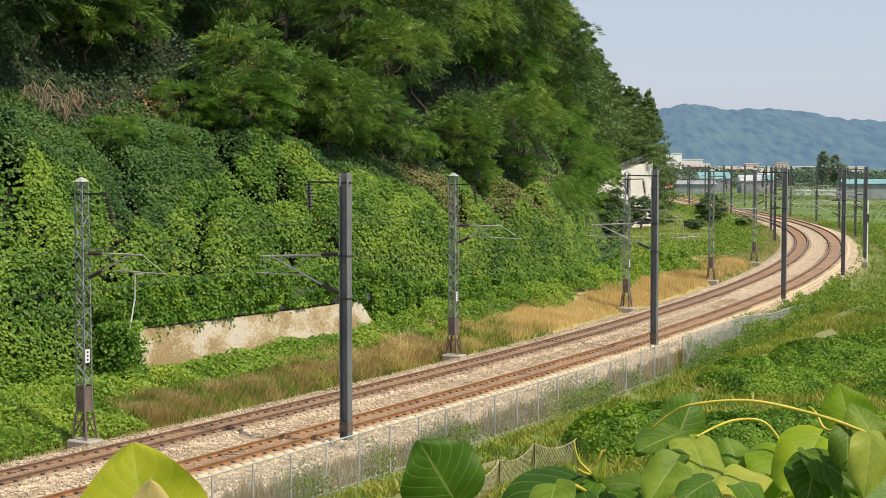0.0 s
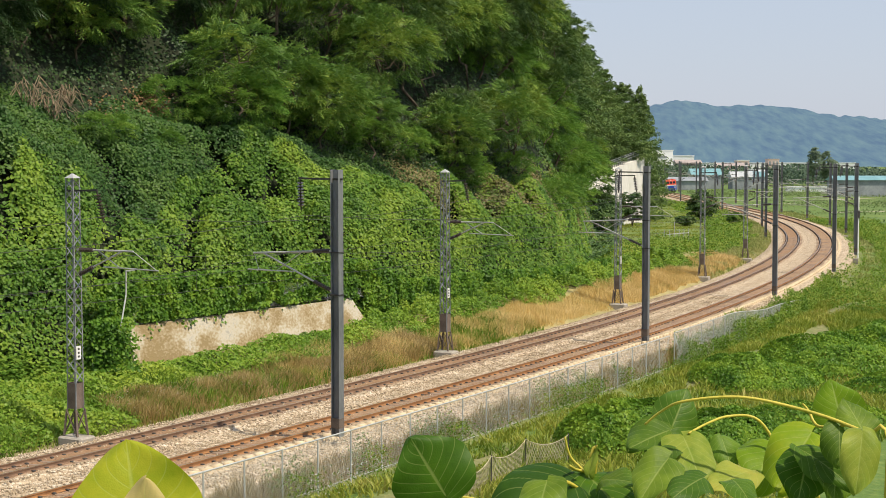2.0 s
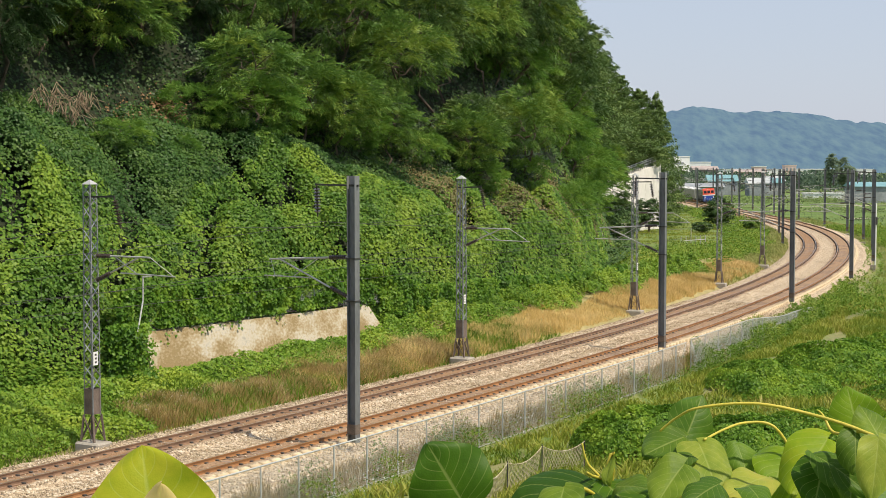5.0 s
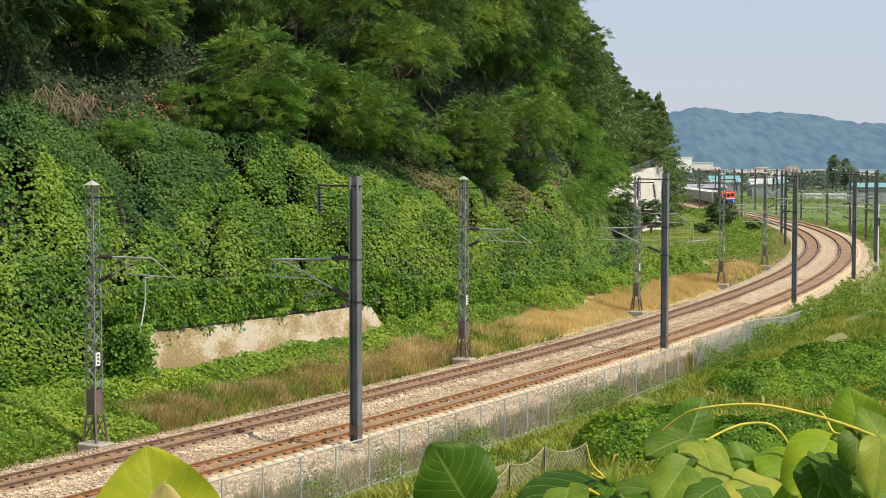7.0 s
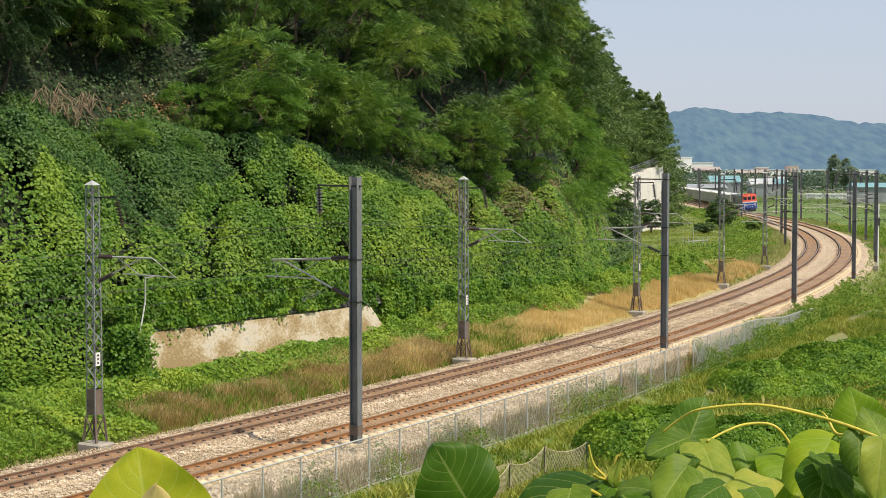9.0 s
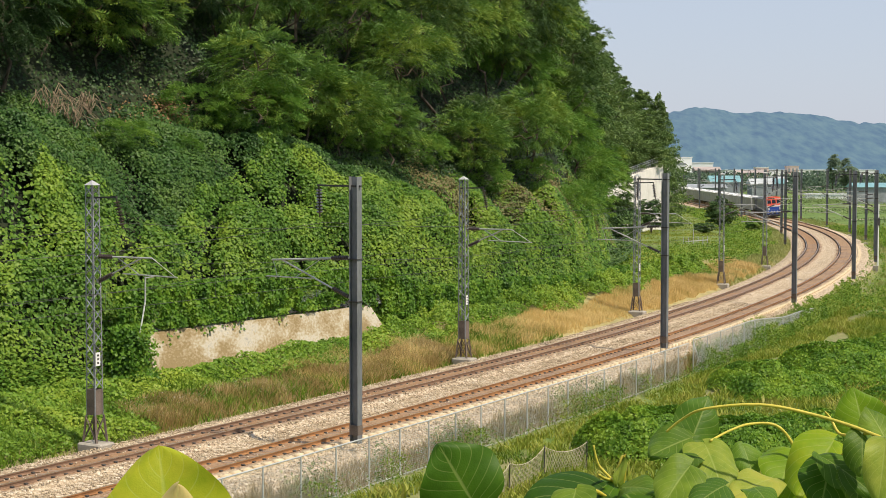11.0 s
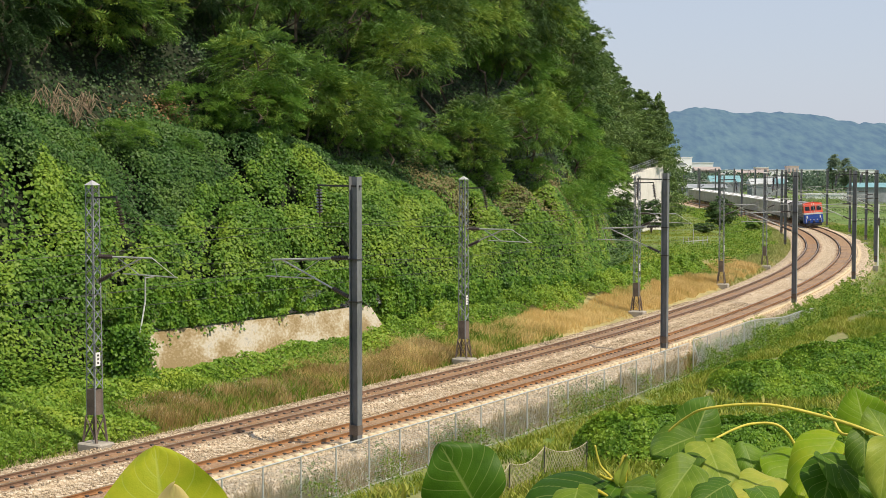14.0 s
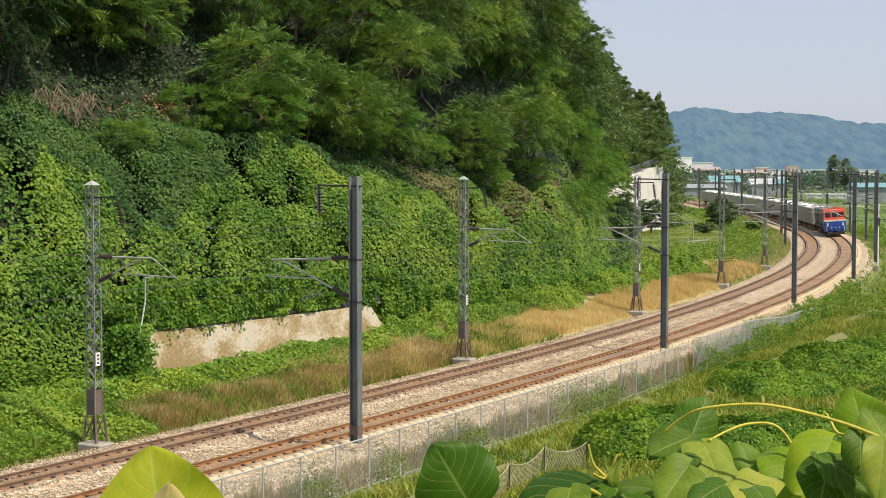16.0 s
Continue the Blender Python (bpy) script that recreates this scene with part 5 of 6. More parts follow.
# ================= overhead wires =================
def wires():
    spans = {-0.1: ([s for s, _ in sorted(H_POS)] + [163, 189, 215, 243, 272, 302, 333, 370, 410, 455, 500], -1),
             SPACING + 0.1: ([s for s, _ in sorted(L_POS)] + [173, 205, 240, 275, 312, 350, 390, 432, 478], 1)}
    for n, (ss_, side) in spans.items():
        for label, z, sag, off, rad in (("contact wire over the track", 5.75, 0.0, 0.0, 0.007), ("messenger wire over the track", 6.75, 0.55, 0.0, 0.007), ("feeder wire beside the masts", 8.15, 0.6, side * 0.75, 0.008)):
            bm = bmesh.new()
            for a, b in zip(ss_, ss_[1:]):
                prev = None
                for i in range(9):
                    t = i / 8
                    p = on(a + (b - a) * t, n + off, z - sag * 4 * t * (1 - t))
                    if prev is not None:
                        bar(bm, prev, p, rad, 4)
                    prev = p
            tagged(mesh_object("overhead_wire", bm, M_WIRE), "thin dark " + label, "wire", "overhead wires")
        bm = bmesh.new()
        for a, b in zip(ss_, ss_[1:]):
            for i in range(1, 6):
                t = i / 6
                bar(bm, on(a + (b - a) * t, n, 5.75), on(a + (b - a) * t, n, 6.75 - 0.55 * 4 * t * (1 - t)), 0.006, 3)
        tagged(mesh_object("dropper_wire", bm, M_WIRE), "short droppers between the overhead wires", "wire", kind="stuff")


wires()

# ================= far buildings and trees =================
M_TIN = noisy("pale_blue_roof", [(0.3, (0.13, 0.28, 0.3)), (0.7, (0.2, 0.37, 0.4))], 0.3, rough=0.5, bump=0.05)
M_BROWNROOF = noisy("brown_roof", [(0.3, (0.3, 0.25, 0.23)), (0.7, (0.42, 0.35, 0.32))], 0.3, rough=0.8, bump=0.1)
M_PINK = noisy("pink_render", [(0.3, (0.62, 0.45, 0.42)), (0.7, (0.7, 0.54, 0.5))], 0.3, rough=0.9, bump=0.05)
M_OFFWHITE = noisy("white_cladding", [(0.3, (0.7, 0.71, 0.72)), (0.7, (0.82, 0.82, 0.82))], 0.2, rough=0.6, bump=0.05)
M_GREYROOF = noisy("pale_grey_roof", [(0.3, (0.36, 0.38, 0.39)), (0.7, (0.48, 0.5, 0.5))], 0.3, rough=0.7, bump=0.05)
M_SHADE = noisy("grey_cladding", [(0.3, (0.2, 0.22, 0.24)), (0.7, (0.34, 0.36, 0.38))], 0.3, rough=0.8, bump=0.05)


def building(x, y, wide, deep, tall, wall_m, roof_m, label, ridge=0.0, turn=0.0, floors=0, bays=0, name="building"):
    root = tagged(new(name), label, "building")
    bm = bmesh.new()
    box(bm, (wide, deep, tall + 1.5), Matrix.Translation((0, 0, tall / 2 - 0.75)))
    part("wall", bm, wall_m, root)
    bm = bmesh.new()
    if ridge:
        o = 0.6
        loft(bm, [[(sx, -deep / 2 - o, tall), (sx, 0, tall + ridge), (sx, deep / 2 + o, tall), (sx, 0, tall + 0.05)] for sx in (-wide / 2 - o, wide / 2 + o)])
    else:
        box(bm, (wide + 0.5, deep + 0.5, 0.5), Matrix.Translation((0, 0, tall + 0.25)))
    part("roof", bm, roof_m, root)
    for i in range(floors):
        for j in range(bays):
            bm = bmesh.new()
            box(bm, (wide / bays * 0.5, 0.3, tall / floors * 0.45), Matrix.Translation((-wide / 2 + wide / bays * (j + 0.5), -deep / 2, tall / floors * (i + 0.55))))
            part("window", bm, M_SHADE, root)
    root.matrix_world = Matrix.Translation((x, y, float(lay(np.array([x]), np.array([y]))[0]))) @ Matrix.Rotation(turn, 4, "Z")
    return root


def build_town():
    w = building(133.5, 905, 18, 24, 17, M_OFFWHITE, M_OFFWHITE, "large white flat-roofed factory building", turn=0.35)
    bm = bmesh.new()
    box(bm, (6.0, 0.3, 1.2), Matrix.Translation((2.0, -12.1, 13.4)))
    part("sign_bar", bm, M_SHADE, w, "grey sign lettering on the factory wall")
    building(119.5, 912, 16, 22, 16, M_SHADE, M_OFFWHITE, "grey-walled factory wing with white roof", turn=0.35)
    building(153, 930, 20, 16, 14, M_OFFWHITE, M_OFFWHITE, "long white flat-roofed factory hall", 0.0)
    building(150, 870, 14, 12, 9.5, M_BROWNROOF, M_BROWNROOF, "brown-roofed building near the factory", 2.0)
    building(178, 890, 16, 12, 8, M_PINK, M_BROWNROOF, "low building with pale reddish walls", 1.5)
    building(262, 1130, 110, 20, 9.3, M_OFFWHITE, M_OFFWHITE, "very long low white hall in the distance")
    building(251, 1100, 8, 9, 12, M_PINK, M_PINK, "small pink block building", floors=2, bays=3)
    building(229, 1100, 9, 9, 11.2, M_PINK, M_OFFWHITE, "small reddish building with pale roof", floors=2, bays=2)
    building(113, 615, 11.5, 10, 5.5, M_SHADE, M_TIN, "shed with a light blue metal roof", 2.6)
    building(124.5, 600, 8, 9, 5.0, M_SHADE, M_GREYROOF, "pale plastic-covered shed beyond the fields", 2.2)
    building(100, 590, 17, 9, 3.6, M_SHADE, M_SHADE, "low dark grey shed beside the fields", 1.4)
    building(131, 610, 9, 9, 5.0, M_SHADE, M_TIN, "shed with a light blue metal roof", 2.0)
    building(139, 640, 8, 9, 5.2, M_SHADE, M_GREYROOF, "pale arched greenhouse shed", 2.2)
    building(140, 490, 18, 10, 5.2, M_SHADE, M_TIN, "grey shed with a pale blue roof beyond the fields", 1.4)
    building(162, 480, 16, 10, 4.6, M_SHADE, M_SHADE, "dark grey shed beyond the fields", 1.2)
    building(150, 560, 34, 2, 1.6, M_OFFWHITE, M_OFFWHITE, "low pale concrete wall across the fields", name="field_wall")
    rng = np.random.default_rng(140)
    # belt of far woods before the town
    n = 42000
    x, y = rng.uniform(90, 420, n), rng.uniform(680, 860, n)
    h = rng.uniform(0, 1, n) ** 0.7 * (3 + 7 * vnoise(x, y, 22, 141))
    k = vnoise(x, y, 30, 142) > 0.2
    tagged(leaves("far_woods", np.stack([x, y, h - 1.5], 1)[k], np.array([[0.2, -0.5, 0.6]]) + 0 * h[k][:, None], 1.3, M_FARLEAF, rng, spread=0.6), "belt of distant trees and hedges before the town", "woods", kind="stuff")
    # poplars rising over the fields
    for px_, py_, t in ((166, 648, 17), (172, 652, 15), (177, 660, 12)):
        root = tagged(new("poplar"), "tall slender grey-green poplar in the fields", "tree", "poplars in the fields")
        bm = bmesh.new()
        limb(bm, (0, 0, -0.5), (0, 0, t * 0.9), 0.3, 0.06, rng, 5)
        part("trunk", bm, M_BARK, root, smooth=True)
        p, nr, out = crown_points(rng, np.array([0, 0, t * 0.58]), np.array([2.9, 2.9, t * 0.44]), 130, 30)
        leaves("crown", p, nr, np.full(len(p), 0.7), M_POPLAR, rng, root, aspect=0.6, spread=0.6)
        root.matrix_world = Matrix.Translation((px_, py_, -1.5))
    # farm tracks and rows in the fields
    for x0, y0, x1, y1, wd in ((88, 330, 190, 395, 2.6), (92, 285, 160, 300, 1.6), (85, 395, 190, 440, 1.4), (84, 430, 200, 500, 2.0)):
        q = np.linspace(0, 1, 30)
        cx, cy = x0 + (x1 - x0) * q, y0 + (y1 - y0) * q
        v = []
        for o in (-wd, wd):
            v.append(np.stack([cx, cy + o, lay(cx, cy + o) + 0.12], 1))
        i = np.arange(29)
        tagged(raw_mesh("farm_track", np.concatenate(v), np.stack([i, i + 1, i + 31, i + 30], 1), M_TRACK), "pale dry track between green fields", "track", kind="structure")
    n = 80000
    x, y = rng.uniform(60, 260, n), rng.uniform(230, 660, n)
    k = (vnoise(x, y * 3, 60, 151) + 0.25 * vnoise(x, y, 6, 152) > 0.74)
    x, y = x[k], y[k]
    s_, n_ = track_coords(x, y)
    k = n_ < -11
    x, y = x[k], y[k]
    h = rng.uniform(0.05, 0.9, len(x))
    tagged(leaves("field_crops", on_ground(x, y, h), np.array([[0.1, -0.4, 0.7]]) + 0 * h[:, None], 0.4, M_CROP, rng, spread=0.5), "green crops and hedges in flat fields", "crops", kind="stuff")


M_CROP = leafy("crop_leaf", [(0.1, (0.07, 0.115, 0.035)), (0.5, (0.13, 0.185, 0.06)), (0.9, (0.24, 0.28, 0.1))], scale=0.08, spec=0.1)
# poplar green made paler, with the haze of distance mixed into the colour
M_POPLAR = leafy("hazed_poplar_leaf", [(0.15, (0.17, 0.24, 0.16)), (0.5, (0.24, 0.31, 0.2)), (0.9, (0.3, 0.37, 0.24))], trans=0.6, scale=0.05)
M_FARLEAF = leafy("far_leaf", [(0.15, (0.05, 0.085, 0.06)), (0.5, (0.085, 0.13, 0.085)), (0.9, (0.14, 0.19, 0.11))], trans=0.3, scale=0.05, spec=0.1)
M_TRACK = noisy("dry_track", [(0.3, (0.3, 0.3, 0.17)), (0.7, (0.42, 0.4, 0.26))], 0.3, bump=0.1)
build_town()


# ================= bare twigs and trunks on the bank =================
def build_twigs():
    rng = np.random.default_rng(160)
    for s, n, r in ((31.4, 23.4, 1.5), (33.0, 23.2, 1.2), (35.2, 24.0, 0.9), (52, 24.5, 0.8)):
        p = on(s, n)
        z = float(lay(np.array([p.x]), np.array([p.y]))[0])
        root = tagged(new("dead_shrub"), "bare tangled dead twigs on the upper bank", "shrub", "dead shrubs")
        for i in range(17):
            bm = bmesh.new()
            a = rng.uniform(0, 6.28)
            q = [Vector((0, 0, 0)), Vector((math.cos(a) * r * 0.4, math.sin(a) * r * 0.4, rng.uniform(0.9, 1.5) * r)), Vector((math.cos(a + 0.5) * r * 1.2, math.sin(a + 0.5) * r * 1.2, rng.uniform(-0.2, 1.0) * r))]
            limb(bm, q[0], q[1], 0.03, 0.018, rng, 4)
            limb(bm, q[1], q[2], 0.018, 0.007, rng, 4)
            part("twig", bm, M_TWIG, root)
        root.matrix_world = Matrix.Translation((p.x, p.y, z + 0.4))
    rng2 = np.random.default_rng(161)
    n = 900
    for s, nn, wd in ((39.2, 23.5, 1.1), (42.4, 24.1, 1.0)):
        pts = on_array(s + rng2.normal(0, wd, n), nn + rng2.normal(0, 0.5, n))
        tagged(leaves("leaf_litter", on_ground(pts[0], pts[1], 0.35 + rng2.uniform(0, 0.6, n)), np.array([[0.4, -0.5, 0.7]]) + np.zeros((n, 1)), 0.16, M_LITTER, rng2, spread=0.4), "orange-brown soil and dead leaves on the bank", "leaf litter", kind="stuff")


M_LITTER = leafy("dead_leaf", [(0.2, (0.12, 0.075, 0.035)), (0.5, (0.24, 0.14, 0.065)), (0.9, (0.36, 0.23, 0.11))], trans=0.1)
build_twigs()


# ================= climbing vines close to the camera =================
def big_leaf_material(name, stops):
    m, n, l, b = mat(name, (0.12, 0.25, 0.03), 0.45)
    co, no, at, oi = n.new("ShaderNodeTexCoord"), n.new("ShaderNodeTexNoise"), n.new("ShaderNodeAttribute"), n.new("ShaderNodeObjectInfo")
    no.inputs["Scale"].default_value, no.inputs["Detail"].default_value = 22, 8
    no.inputs["Roughness"].default_value = 0.65
    l.new(co.outputs["Object"], no.inputs["Vector"])
    at.attribute_name = "ribs"
    mid = n.new("ShaderNodeAttribute")
    mid.attribute_name = "across"

    def calc(op, a, b):
        k = n.new("ShaderNodeMath")
        k.operation = op
        for sock, v in zip(k.inputs, (a, b)):
            if isinstance(v, (int, float)):
                sock.default_value = v
            else:
                l.new(v, sock)
        return k.outputs[0]

    def line(value, half):
        k = n.new("ShaderNodeMapRange")
        k.inputs[1].default_value, k.inputs[2].default_value, k.inputs[3].default_value, k.inputs[4].default_value = half * 0.3, half, 1.0, 0.0
        l.new(value, k.inputs[0])
        return k.outputs[0]

    rib = line(calc("ABSOLUTE", calc("SUBTRACT", calc("FRACT", at.outputs["Fac"], 0), 0.5), 0), 0.055)
    spine = line(calc("ABSOLUTE", mid.outputs["Fac"], 0), 0.05)
    veins = calc("MAXIMUM", calc("MULTIPLY", rib, 0.75), spine)
    ad = n.new("ShaderNodeMath")
    ad.operation = "MULTIPLY_ADD"
    ad.inputs[1].default_value = 0.9
    l.new(no.outputs[0], ad.inputs[0])
    sc = n.new("ShaderNodeMath")
    sc.operation = "MULTIPLY_ADD"
    sc.inputs[1].default_value, sc.inputs[2].default_value = 0.7, -0.4
    l.new(oi.outputs["Random"], sc.inputs[0])
    l.new(sc.outputs[0], ad.inputs[2])
    r = ramp(n, stops)
    l.new(ad.outputs[0], r.inputs[0])
    mx = n.new("ShaderNodeMix")
    mx.data_type = "RGBA"
    mx.inputs[7].default_value = (0.5, 0.54, 0.17, 1)
    ml = n.new("ShaderNodeMath")
    ml.operation = "MULTIPLY"
    ml.inputs[1].default_value = 0.28
    l.new(veins, ml.inputs[0])
    l.new(ml.outputs[0], mx.inputs[0])
    l.new(r.outputs[0], mx.inputs[6])
    l.new(mx.outputs[2], b.inputs["Base Color"])
    fine = n.new("ShaderNodeTexVoronoi")
    fine.inputs["Scale"].default_value = 420
    l.new(co.outputs["Object"], fine.inputs["Vector"])
    bp = n.new("ShaderNodeBump")
    b.inputs["Specular IOR Level"].default_value = 0.16
    bp.inputs["Strength"].default_value, bp.inputs["Distance"].default_value = 0.16, 0.0015
    l.new(calc("SUBTRACT", fine.outputs["Distance"], calc("MULTIPLY", veins, 1.5)), bp.inputs["Height"])
    l.new(bp.outputs[0], b.inputs["Normal"])
    t, mix = n.new("ShaderNodeBsdfTranslucent"), n.new("ShaderNodeMixShader")
    l.new(mx.outputs[2], t.inputs[0])
    mix.inputs[0].default_value = 0.34
    l.new(b.outputs[0], mix.inputs[1])
    l.new(t.outputs[0], mix.inputs[2])
    l.new(mix.outputs[0], n["Material Output"].inputs[0])
    return m


M_BIGLEAF = big_leaf_material("big_vine_leaf", [(0.1, (0.08, 0.15, 0.012)), (0.4, (0.18, 0.26, 0.025)), (0.7, (0.34, 0.37, 0.055)), (0.95, (0.46, 0.41, 0.065))])
M_BIGLEAF_DARK = big_leaf_material("big_dark_leaf", [(0.1, (0.03, 0.08, 0.005)), (0.5, (0.065, 0.145, 0.009)), (0.9, (0.15, 0.22, 0.015))])
M_BIGLEAF_BRIGHT = big_leaf_material("big_yellow_leaf", [(0.05, (0.13, 0.23, 0.007)), (0.4, (0.22, 0.32, 0.011)), (0.8, (0.42, 0.42, 0.025))])
M_BIGLEAF_MID = big_leaf_material("big_green_leaf", [(0.1, (0.06, 0.13, 0.01)), (0.5, (0.13, 0.23, 0.02)), (0.9, (0.25, 0.33, 0.04))])
M_BIGLEAF_OCHRE = big_leaf_material("big_withered_leaf", [(0.1, (0.4, 0.3, 0.09)), (0.6, (0.56, 0.44, 0.17))])
M_STEM = noisy("yellow_green_stem", [(0.3, (0.42, 0.37, 0.035)), (0.7, (0.6, 0.48, 0.06))], 20, rough=0.55, bump=0.1)
_leaf_rng = np.random.default_rng(200)


def big_leaf(parent, base, tip, facing, wide=0.9, fold=0.25, curl=0.15, look_of=None):
    """A broad pointed leaf from base to tip, folded along its midrib, with raised veins."""
    base, tip = Vector(base), Vector(tip)
    L = (tip - base).length
    y = (tip - base).normalized()
    z = (Vector(facing) - y * Vector(facing).dot(y)).normalized()
    x = y.cross(z)
    nu, nv = 25, 57
    u, v = np.meshgrid(np.linspace(-1, 1, nu), np.linspace(0, 1, nv))
    w = 0.45 * wide * np.sin(np.pi * v ** 0.72) ** 0.58 * (1 - 0.3 * v ** 4) + 0.003
    lob = 1 + 0.05 * np.sin(v * 9 + _leaf_rng.uniform(0, 6)) * np.abs(u)
    X = u * w * lob
    Y = v - 0.14 * np.abs(u) ** 1.5 * (1 - v) ** 2
    ph = (v - 0.42 * np.abs(u)) * 6.5
    away = np.abs(ph - np.floor(ph) - 0.5)
    side = np.exp(-(away / 0.07) ** 2) * (np.abs(u) < 0.93)
    wave = _leaf_rng.uniform(0, 6, 3)
    Z = fold * 0.7 * np.abs(X) - curl * v * v - 0.006 * side + 0.09 * np.sin(v * 5 + wave[0]) * u * np.abs(u) + 0.05 * np.sin(v * 10 + wave[1]) * u ** 2 + _leaf_rng.uniform(-0.1, 0.1) * u * v - 0.08 * np.abs(u) ** 3
    P = np.stack([X.ravel(), Y.ravel(), Z.ravel()], 1) * L
    R = np.array([x[:], y[:], z[:]])
    co = P @ R + np.array(base[:])
    i, j = np.meshgrid(np.arange(nu - 1), np.arange(nv - 1))
    a = (j * nu + i).ravel()
    return raw_mesh("leaf", co, np.stack([a, a + 1, a + nu + 1, a + nu], 1), look_of or M_BIGLEAF, parent, smooth=True, attrs={"ribs": ph.ravel(), "across": u.ravel()})


def stem(parent, pts, r0, r1, name="stem"):
    """A bent stalk through the places in pts."""
    pts = [Vector(p) for p in pts]
    out = []
    for i in range(len(pts) - 1):
        p0, p1, p2, p3 = pts[max(i - 1, 0)], pts[i], pts[i + 1], pts[min(i + 2, len(pts) - 1)]
        for k in range(6):
            t = k / 6
            out.append(0.5 * ((2 * p1) + (p2 - p0) * t + (2 * p0 - 5 * p1 + 4 * p2 - p3) * t * t + (3 * p1 - p0 - 3 * p2 + p3) * t ** 3))
    out.append(pts[-1])
    rings = []
    for i, p in enumerate(out):
        d = (out[min(i + 1, len(out) - 1)] - out[max(i - 1, 0)]).normalized()
        q = d.to_track_quat("Z", "Y")
        r = r0 + (r1 - r0) * i / (len(out) - 1)
        rings.append([p + q @ Vector((math.cos(j * 0.785) * r, math.sin(j * 0.785) * r, 0)) for j in range(8)])
    bm = bmesh.new()
    loft(bm, rings)
    return part(name, bm, M_STEM, parent, smooth=True)


ROOTS = {}


def vine(x, y, label):
    z = float(lay(np.array([x]), np.array([y]))[0])
    root = tagged(new("climbing_vine"), label, "vine", "climbing vines close by")
    root.matrix_world = Matrix.Translation((x, y, z))
    ROOTS[root.name] = (x, y, z)

    def rel(p):
        return (p[0] - x, p[1] - y, p[2] - z)

    return root, rel


VINE_A, ra = vine(-0.4, 2.25, "climbing vine with one large sunlit leaf")
big_leaf(VINE_A, ra((-0.408, 2.200, 9.622)), ra((-0.433, 2.240, 9.780)), (0.15, -0.75, 0.6), 1.3, 0.2, 0.1, M_BIGLEAF_BRIGHT)
stem(VINE_A, [(0, 0, -0.05), (0.02, -0.02, 0.5), ra((-0.406, 2.200, 9.601)), ra((-0.407, 2.200, 9.626))], 0.006, 0.003)
big_leaf(VINE_A, ra((-0.392, 2.150, 9.640)), ra((-0.390, 2.140, 9.738)), (0.0, -0.95, 0.3), 0.95, 0.1, 0.1, M_BIGLEAF_OCHRE)
VINE_B, rb = vine(0.1, 2.3, "climbing vine with a dark green leaf and small shoots")
big_leaf(VINE_B, rb((0.034, 2.200, 9.700)), rb((-0.016, 2.190, 9.786)), (-0.1, -0.9, 0.4), 1.45, 0.12, 0.1, M_BIGLEAF_DARK)
big_leaf(VINE_B, rb((0.210, 2.150, 9.732)), rb((0.092, 2.020, 9.714)), (-0.1, -0.5, 0.85), 0.85, 0.25, 0.3, M_BIGLEAF_DARK)
big_leaf(VINE_B, rb((0.235, 2.200, 9.734)), rb((0.288, 2.100, 9.703)), (0.15, -0.6, 0.8), 0.9, 0.25, 0.2, M_BIGLEAF_DARK)
big_leaf(VINE_B, rb((0.169, 2.050, 9.754)), rb((0.149, 1.980, 9.720)), (-0.1, -0.8, 0.5), 0.9, 0.25, 0.2)
big_leaf(VINE_B, rb((0.240, 2.180, 9.737)), rb((0.253, 2.200, 9.784)), (-0.6, -0.7, 0.2), 0.35, 0.4, 0.1)
stem(VINE_B, [(0, 0, -0.05), (0.05, -0.05, 0.6), rb((0.248, 2.200, 9.693)), rb((0.235, 2.200, 9.734)), rb((0.215, 2.200, 9.758)), rb((0.207, 2.200, 9.787))], 0.0035, 0.0014)
stem(VINE_B, [rb((0.234, 2.200, 9.736)), rb((0.220, 2.170, 9.745)), rb((0.210, 2.150, 9.754))], 0.0025, 0.002)
stem(VINE_B, [rb((0.154, 2.100, 9.727)), rb((0.178, 2.100, 9.744)), rb((0.203, 2.120, 9.737)), rb((0.224, 2.150, 9.720))], 0.003, 0.003)
stem(VINE_B, [rb((0.248, 2.200, 9.693)), rb((0.155, 2.350, 9.637)), rb((0.089, 2.350, 9.66)), rb((0.034, 2.210, 9.700))], 0.003, 0.002)
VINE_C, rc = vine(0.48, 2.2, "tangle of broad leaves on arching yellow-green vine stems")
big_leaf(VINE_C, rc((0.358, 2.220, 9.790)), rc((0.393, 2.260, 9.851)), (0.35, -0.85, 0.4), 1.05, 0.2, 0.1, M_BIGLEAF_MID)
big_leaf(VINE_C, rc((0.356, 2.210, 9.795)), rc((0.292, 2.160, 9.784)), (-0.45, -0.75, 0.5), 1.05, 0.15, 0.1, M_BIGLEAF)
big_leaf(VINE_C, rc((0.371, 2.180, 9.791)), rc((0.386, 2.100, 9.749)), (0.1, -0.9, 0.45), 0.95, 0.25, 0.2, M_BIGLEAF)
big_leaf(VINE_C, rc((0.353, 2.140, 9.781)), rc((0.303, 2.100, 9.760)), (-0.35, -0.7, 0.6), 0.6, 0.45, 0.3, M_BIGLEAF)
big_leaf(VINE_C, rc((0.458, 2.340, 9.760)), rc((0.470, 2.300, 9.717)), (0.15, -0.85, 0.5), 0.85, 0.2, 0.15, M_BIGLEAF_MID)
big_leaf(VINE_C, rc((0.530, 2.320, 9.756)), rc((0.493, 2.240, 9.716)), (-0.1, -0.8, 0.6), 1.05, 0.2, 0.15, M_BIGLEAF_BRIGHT)
